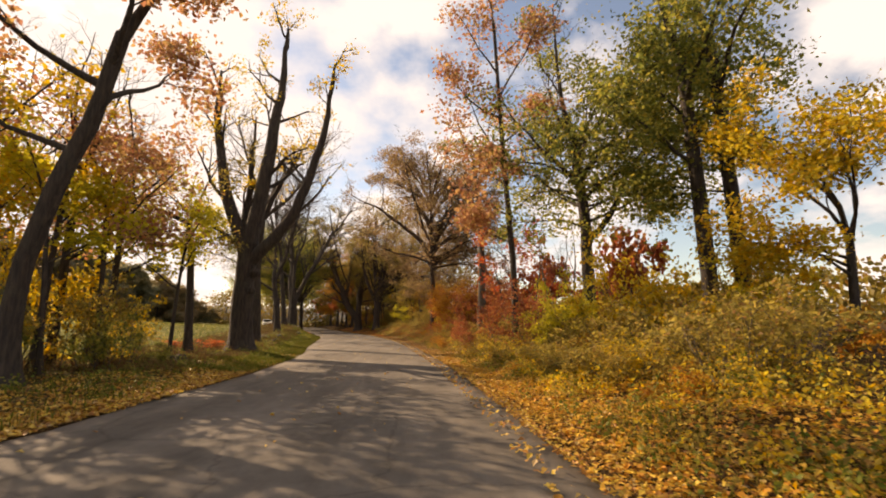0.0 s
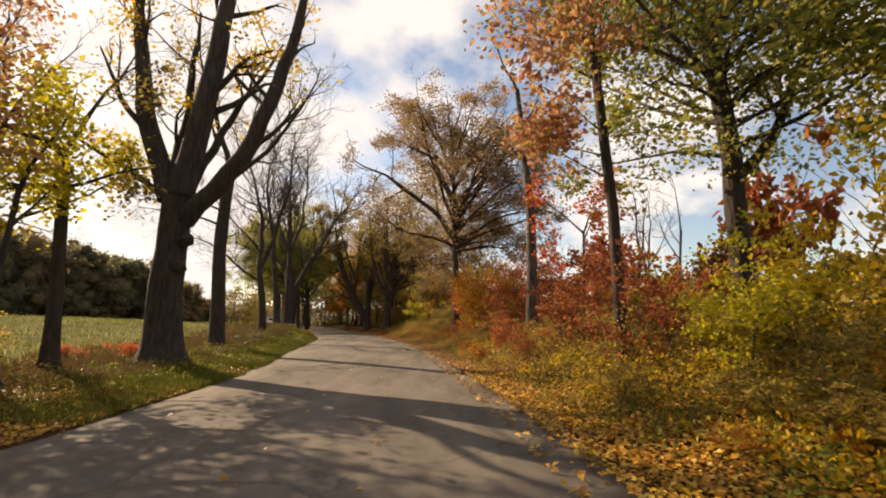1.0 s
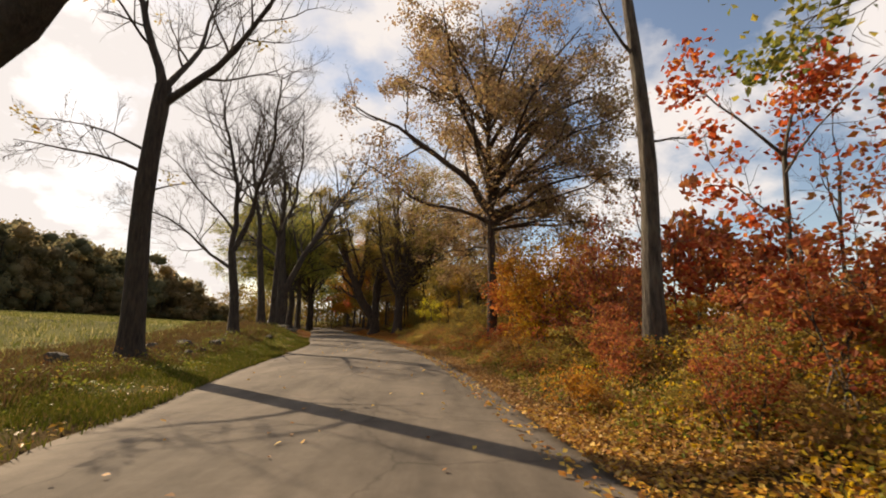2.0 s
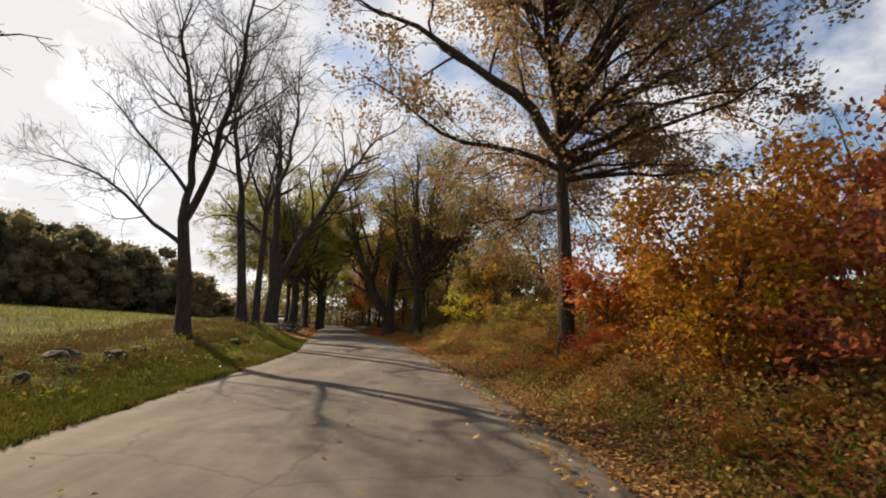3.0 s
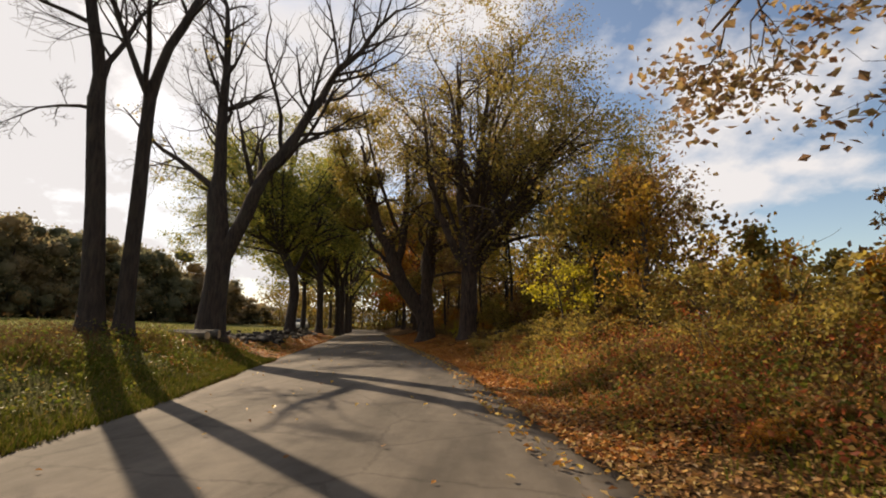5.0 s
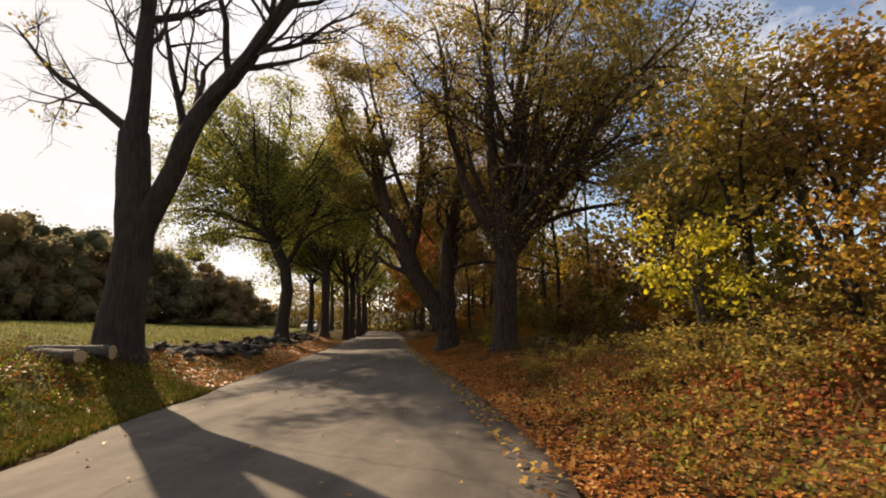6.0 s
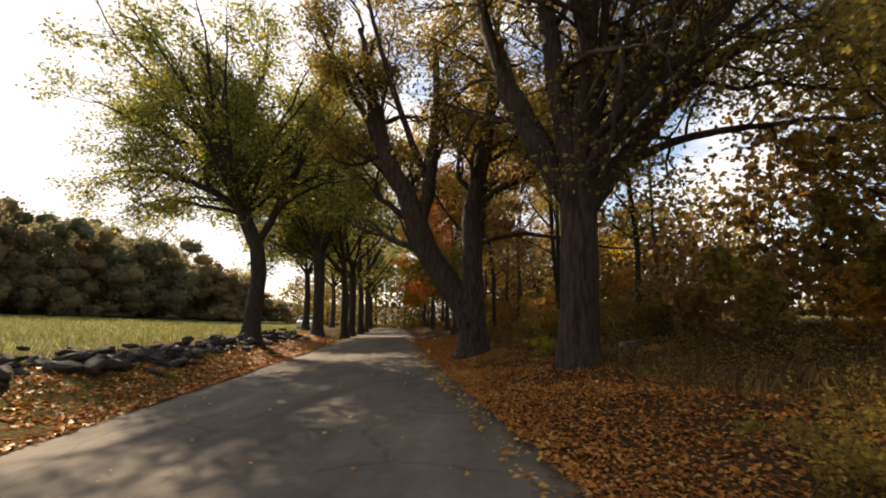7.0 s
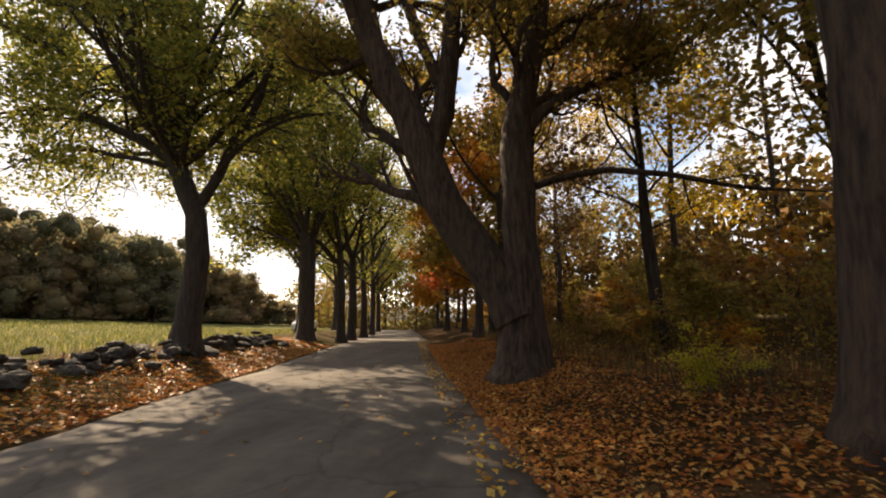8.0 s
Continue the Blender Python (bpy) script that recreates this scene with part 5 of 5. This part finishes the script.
far_wood("end_wood", [(-62, 150), (-40, 128), (-22, 112), (-10, 102), (0, 92), (12, 84)], 3, 5.0, 11.0, MIXWOOD, 303, "autumn wood closing the end of the road", 520, 0.5)
far_wood("side_wood", [(-9, 92), (-3, 78), (1, 68), (4, 60), (3.4, 54)], 2, 3.0, 5.8, SIDEWOOD, 304, "dense brown undergrowth below the woodland trees", 700, 0.26)


def ridge(name, dist, low, high, seed, mat, label):
    """A far wooded ridge: a long hill with an uneven top, seen through the gap at the field's end."""
    rng = np.random.default_rng(seed)
    a = np.radians(np.linspace(-75, 75, 220))
    top = low + (high - low) * (0.5 + 0.28 * np.sin(a * 5.1 + seed) + 0.16 * np.sin(a * 11.7 + 2 * seed)) + rng.normal(0, 0.6, len(a))
    rows = []
    for f, g in ((0.0, -8.0), (0.05, 0.35), (0.12, 0.8), (0.2, 1.0), (0.45, 0.4), (0.7, -0.2)):
        r = dist * (1 + f)
        h = top * g + rng.normal(0, 0.7, len(a)) if g > -1 else np.full(len(a), g)
        rows.append(np.stack([r * np.sin(a) - 20, r * np.cos(a), h], -1))
    V = np.array(rows)
    n = len(a)
    i = (np.arange(len(rows) - 1)[:, None] * n + np.arange(n - 1)[None]).ravel()
    tagged(mesh_of(name, V.reshape(-1, 3), np.stack([i, i + 1, i + n + 1, i + n], -1), mat), label, "hill", kind="structure")


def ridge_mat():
    m, n, l, bsdf, out = nodes_of("far_wooded_hill_haze_tint")
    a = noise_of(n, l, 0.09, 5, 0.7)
    # distance haze is painted into the base colour as blue-grey tones
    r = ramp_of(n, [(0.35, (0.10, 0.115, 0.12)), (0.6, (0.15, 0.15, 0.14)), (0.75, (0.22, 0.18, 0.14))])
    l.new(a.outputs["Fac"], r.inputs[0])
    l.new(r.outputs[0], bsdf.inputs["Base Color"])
    bsdf.inputs["Roughness"].default_value = 1.0
    bumped(n, l, bsdf, a.outputs["Fac"], 1.0, 6.0)
    return m


ridge("backdrop", 620, 12, 26, 3, ridge_mat(), "far wooded ridge with haze painted as blue-grey colour")

# ---- ground plants and fallen leaves ----


def blades(name, xs, ys, low, high, mat, label, category, rng, width=0.05, lean=0.35):
    n = len(xs)
    base = np.stack([xs, ys, land(xs, ys) - 0.01], -1)
    h = rng.uniform(low, high, n)[:, None]
    a = rng.uniform(0, 2 * math.pi, n)
    side = np.stack([np.cos(a), np.sin(a), np.zeros(n)], -1) * h * width
    bend = rng.normal(0, lean, (n, 3)) * h
    bend[:, 2] = 0
    v = np.empty((n, 5, 3))
    v[:, 0], v[:, 1] = base - side, base + side
    mid = base + bend * 0.3 + (0, 0, 1) * h * 0.55
    v[:, 2], v[:, 3] = mid + side * 0.7, mid - side * 0.7
    v[:, 4] = base + bend + (0, 0, 1) * h * 0.95
    i = np.arange(n)[:, None] * 5
    f = np.concatenate([i + (0, 1, 2), i + (0, 2, 3), i + (3, 2, 4)])
    ob = mesh_of(name, v.reshape(-1, 3), f, mat)
    return tagged(ob, label, category, kind="stuff")


def carpet(name, xs, ys, size, mat, label, rng, lift=0.02):
    """Leaves that lie on the ground, flat or half curled."""
    n = len(xs)
    on_road = (xs > left_edge(ys)) & (xs < right_edge(ys))
    z = np.where(on_road, 0.022, land(xs, ys)) + rng.uniform(0.004, lift, n)
    p = np.stack([xs, ys, z], -1)
    a = rng.uniform(0, 2 * math.pi, n)
    u = np.stack([np.cos(a), np.sin(a), rng.normal(0, 0.28, n)], -1)
    w = np.stack([-np.sin(a), np.cos(a), rng.normal(0, 0.28, n)], -1)
    s = (size * rng.uniform(0.5, 1.3, n))[:, None]
    curl = (0, 0, 1) * s * rng.uniform(0.0, 0.28, (n, 1))
    v = np.empty((n, 4, 3))
    v[:, 0], v[:, 2] = p - u * s * 0.5, p + u * s * 0.5
    v[:, 1], v[:, 3] = p + w * s * 0.36 + curl, p - w * s * 0.36 + curl
    ob = mesh_of(name, v.reshape(-1, 3), np.arange(4 * n).reshape(n, 4), mat)
    return tagged(ob, label, "leaves", kind="stuff")


rg = np.random.default_rng(404)


def strip(n, y0, y1, d0, d1, side, clump=0.0):
    """Random places in a strip beside the road, d0 to d1 metres from its edge."""
    ys = rg.uniform(y0, y1, n)
    d = rg.uniform(d0, d1, n)
    xs = left_edge(ys) - d if side < 0 else right_edge(ys) + d
    if clump:
        keep = np.sin(xs * 1.9 + ys * 0.7) + np.sin(ys * 1.7 - xs * 0.8) + rg.normal(0, 0.7, n) > clump
        xs, ys = xs[keep], ys[keep]
    return xs, ys


def fading(n, y0, y1, d0, reach, side):
    """The same, thickest at d0 and thinning out with distance."""
    ys = rg.uniform(y0, y1, n)
    d = d0 + np.abs(rg.normal(0, reach, n))
    return (left_edge(ys) - d if side < 0 else right_edge(ys) + d), ys


blades("verge_grass", *strip(110000, 13, 48.5, -0.02, 2.3, -1, -0.9), 0.05, 0.13, GRASS, "short green grass along the road edge", "grass", rg, 0.085)
blades("far_verge_grass", *strip(5000, 50, 95, 0.0, 2.2, -1, 0.6), 0.06, 0.16, GRASS, "sparse green grass below the stone wall", "grass", rg, 0.08)
blades("near_verge_grass", *strip(3500, 0, 13, 0.3, 3.0, -1, 0.3), 0.07, 0.22, GRASS, "patchy grass under the saplings", "grass", rg, 0.06)
blades("dry_grass", *strip(80000, 12, 50, 1.5, 7.0, -1, -0.8), 0.06, 0.24, DRY, "tall dry tan grass and weeds", "grass", rg, 0.05, 0.5)
blades("field_grass", *strip(60000, 0, 100, 4.5, 38.0, -1, -0.9), 0.10, 0.34, FIELD, "pale grass of the open field", "grass", rg, 0.08, 0.5)
blades("bank_grass", *strip(30000, 0, 43, 0.6, 2.8, 1, 0.4), 0.06, 0.17, GRASS, "tufts of green grass on the leafy bank", "grass", rg, 0.05)
blades("bank_weeds", *strip(30000, 0, 75, 2.2, 7.0, 1, -0.2), 0.18, 0.45, DRY, "brown weeds among the shrubs", "grass", rg, 0.03)
carpet("fallen_leaves", *fading(40000, -2, 21, -0.15, 1.8, 1), 0.058, LITTER, "yellow and brown fallen leaves on the verge", rg, 0.05)
carpet("fallen_leaves_mid", *fading(44000, 18, 42, -0.15, 1.8, 1), 0.055, LITTER_BROWN, "dull brown fallen leaves on the bank", rg, 0.05)
carpet("fallen_leaves_far", *fading(76000, 38, 74, -0.15, 2.2, 1), 0.057, LITTER_RED, "rust-brown fallen leaves under the oaks", rg, 0.05)
carpet("leaves_on_edge", *fading(2600, -3, 78, -0.55, 0.25, 1), 0.075, LITTER, "scattered leaves on the asphalt edge", rg)
carpet("field_side_leaves", *fading(17000, 0, 16, 0.0, 1.5, -1), 0.085, LITTER, "fallen leaves under the saplings", rg)
carpet("wall_side_leaves", *fading(20000, 43, 74, 0.05, 1.8, -1), 0.085, LITTER_RED, "brown fallen leaves below the stone wall", rg)
carpet("verge_leaves", *fading(2200, 14, 44, 0.1, 1.4, -1), 0.07, LITTER, "few fallen leaves in the grass", rg)
ry_ = rg.uniform(0, 75, 420)
carpet("road_leaves", left_edge(ry_) + rg.uniform(0.1, 0.95, 420) * (right_edge(ry_) - left_edge(ry_)), ry_, 0.07, LITTER, "single leaves on the asphalt", rg)
carpet("golden_leaves", *fading(15000, -2, 15, 0.2, 2.6, 1), 0.075, LITTER_GOLD, "fresh golden leaves on the verge", rg, 0.06)
blades("bank_sprouts", *strip(9000, 4, 38, 1.0, 3.0, 1, 0.5), 0.06, 0.2, GRASS, "low green weeds among the fallen leaves", "weeds", rg, 0.07, 0.5)


def herbs(name, n, y0, y1, d0, d1, mat, label, side=1, low=0.08, rise=0.13, leaf=0.055, each=14):
    """Low leafy weeds in clumps, taller further from the road."""
    ys = rg.uniform(y0, y1, n)
    d = d0 + (d1 - d0) * rg.random(n) ** 0.8
    xs = right_edge(ys) + d if side > 0 else left_edge(ys) - d
    keep = np.sin(xs * 2.3 + ys * 0.9 + len(name)) + np.sin(ys * 2.1 - xs) + rg.normal(0, 0.8, n) > -0.5
    xs, ys, d = xs[keep], ys[keep], d[keep]
    h = (low + rise * d) * rg.uniform(0.6, 1.5, len(xs))
    f = rg.random((len(xs), each))
    px = xs[:, None] + rg.normal(0, 0.09, f.shape)
    py = ys[:, None] + rg.normal(0, 0.09, f.shape)
    pts = np.stack([px, py, land(px, py) + 0.02 + f * h[:, None]], -1).reshape(-1, 3)
    ob = leaf_cloud(name, pts, leaf, mat, None, rg, "", 0.1)
    return tagged(ob, label, "weeds", kind="stuff")


herbs("bank_herbs", 3600, 1, 48, 0.5, 4.2, OLIVE, "low olive weeds tangled on the bank")
herbs("green_herbs", 1500, 2, 46, 0.4, 3.0, LEAFY, "fresh green weeds at the thicket's foot")
herbs("rusty_herbs", 3000, 12, 48, 0.6, 4.2, RUSSET, "rust-brown low weeds on the bank")
herbs("reddish_herbs", 1500, 22, 48, 0.9, 4.0, CRIMSON, "reddish creeping weeds on the bank")
herbs("golden_herbs", 2200, 0, 24, 0.9, 4.2, YELLOW, "golden low weeds on the bank")
herbs("field_edge_weeds", 1300, 10, 50, 1.9, 4.8, DRY, "brown weeds at the field's edge", -1, 0.1, 0.06)
herbs("verge_weeds", 1300, 8, 49, 0.6, 3.2, LEAFY, "green broad-leaved weeds in the verge", -1, 0.08, 0.05)
herbs("shade_weeds", 1800, 49, 74, 2.4, 7.5, OLIVE, "sparse dull weeds under the oaks", 1, 0.05, 0.05)
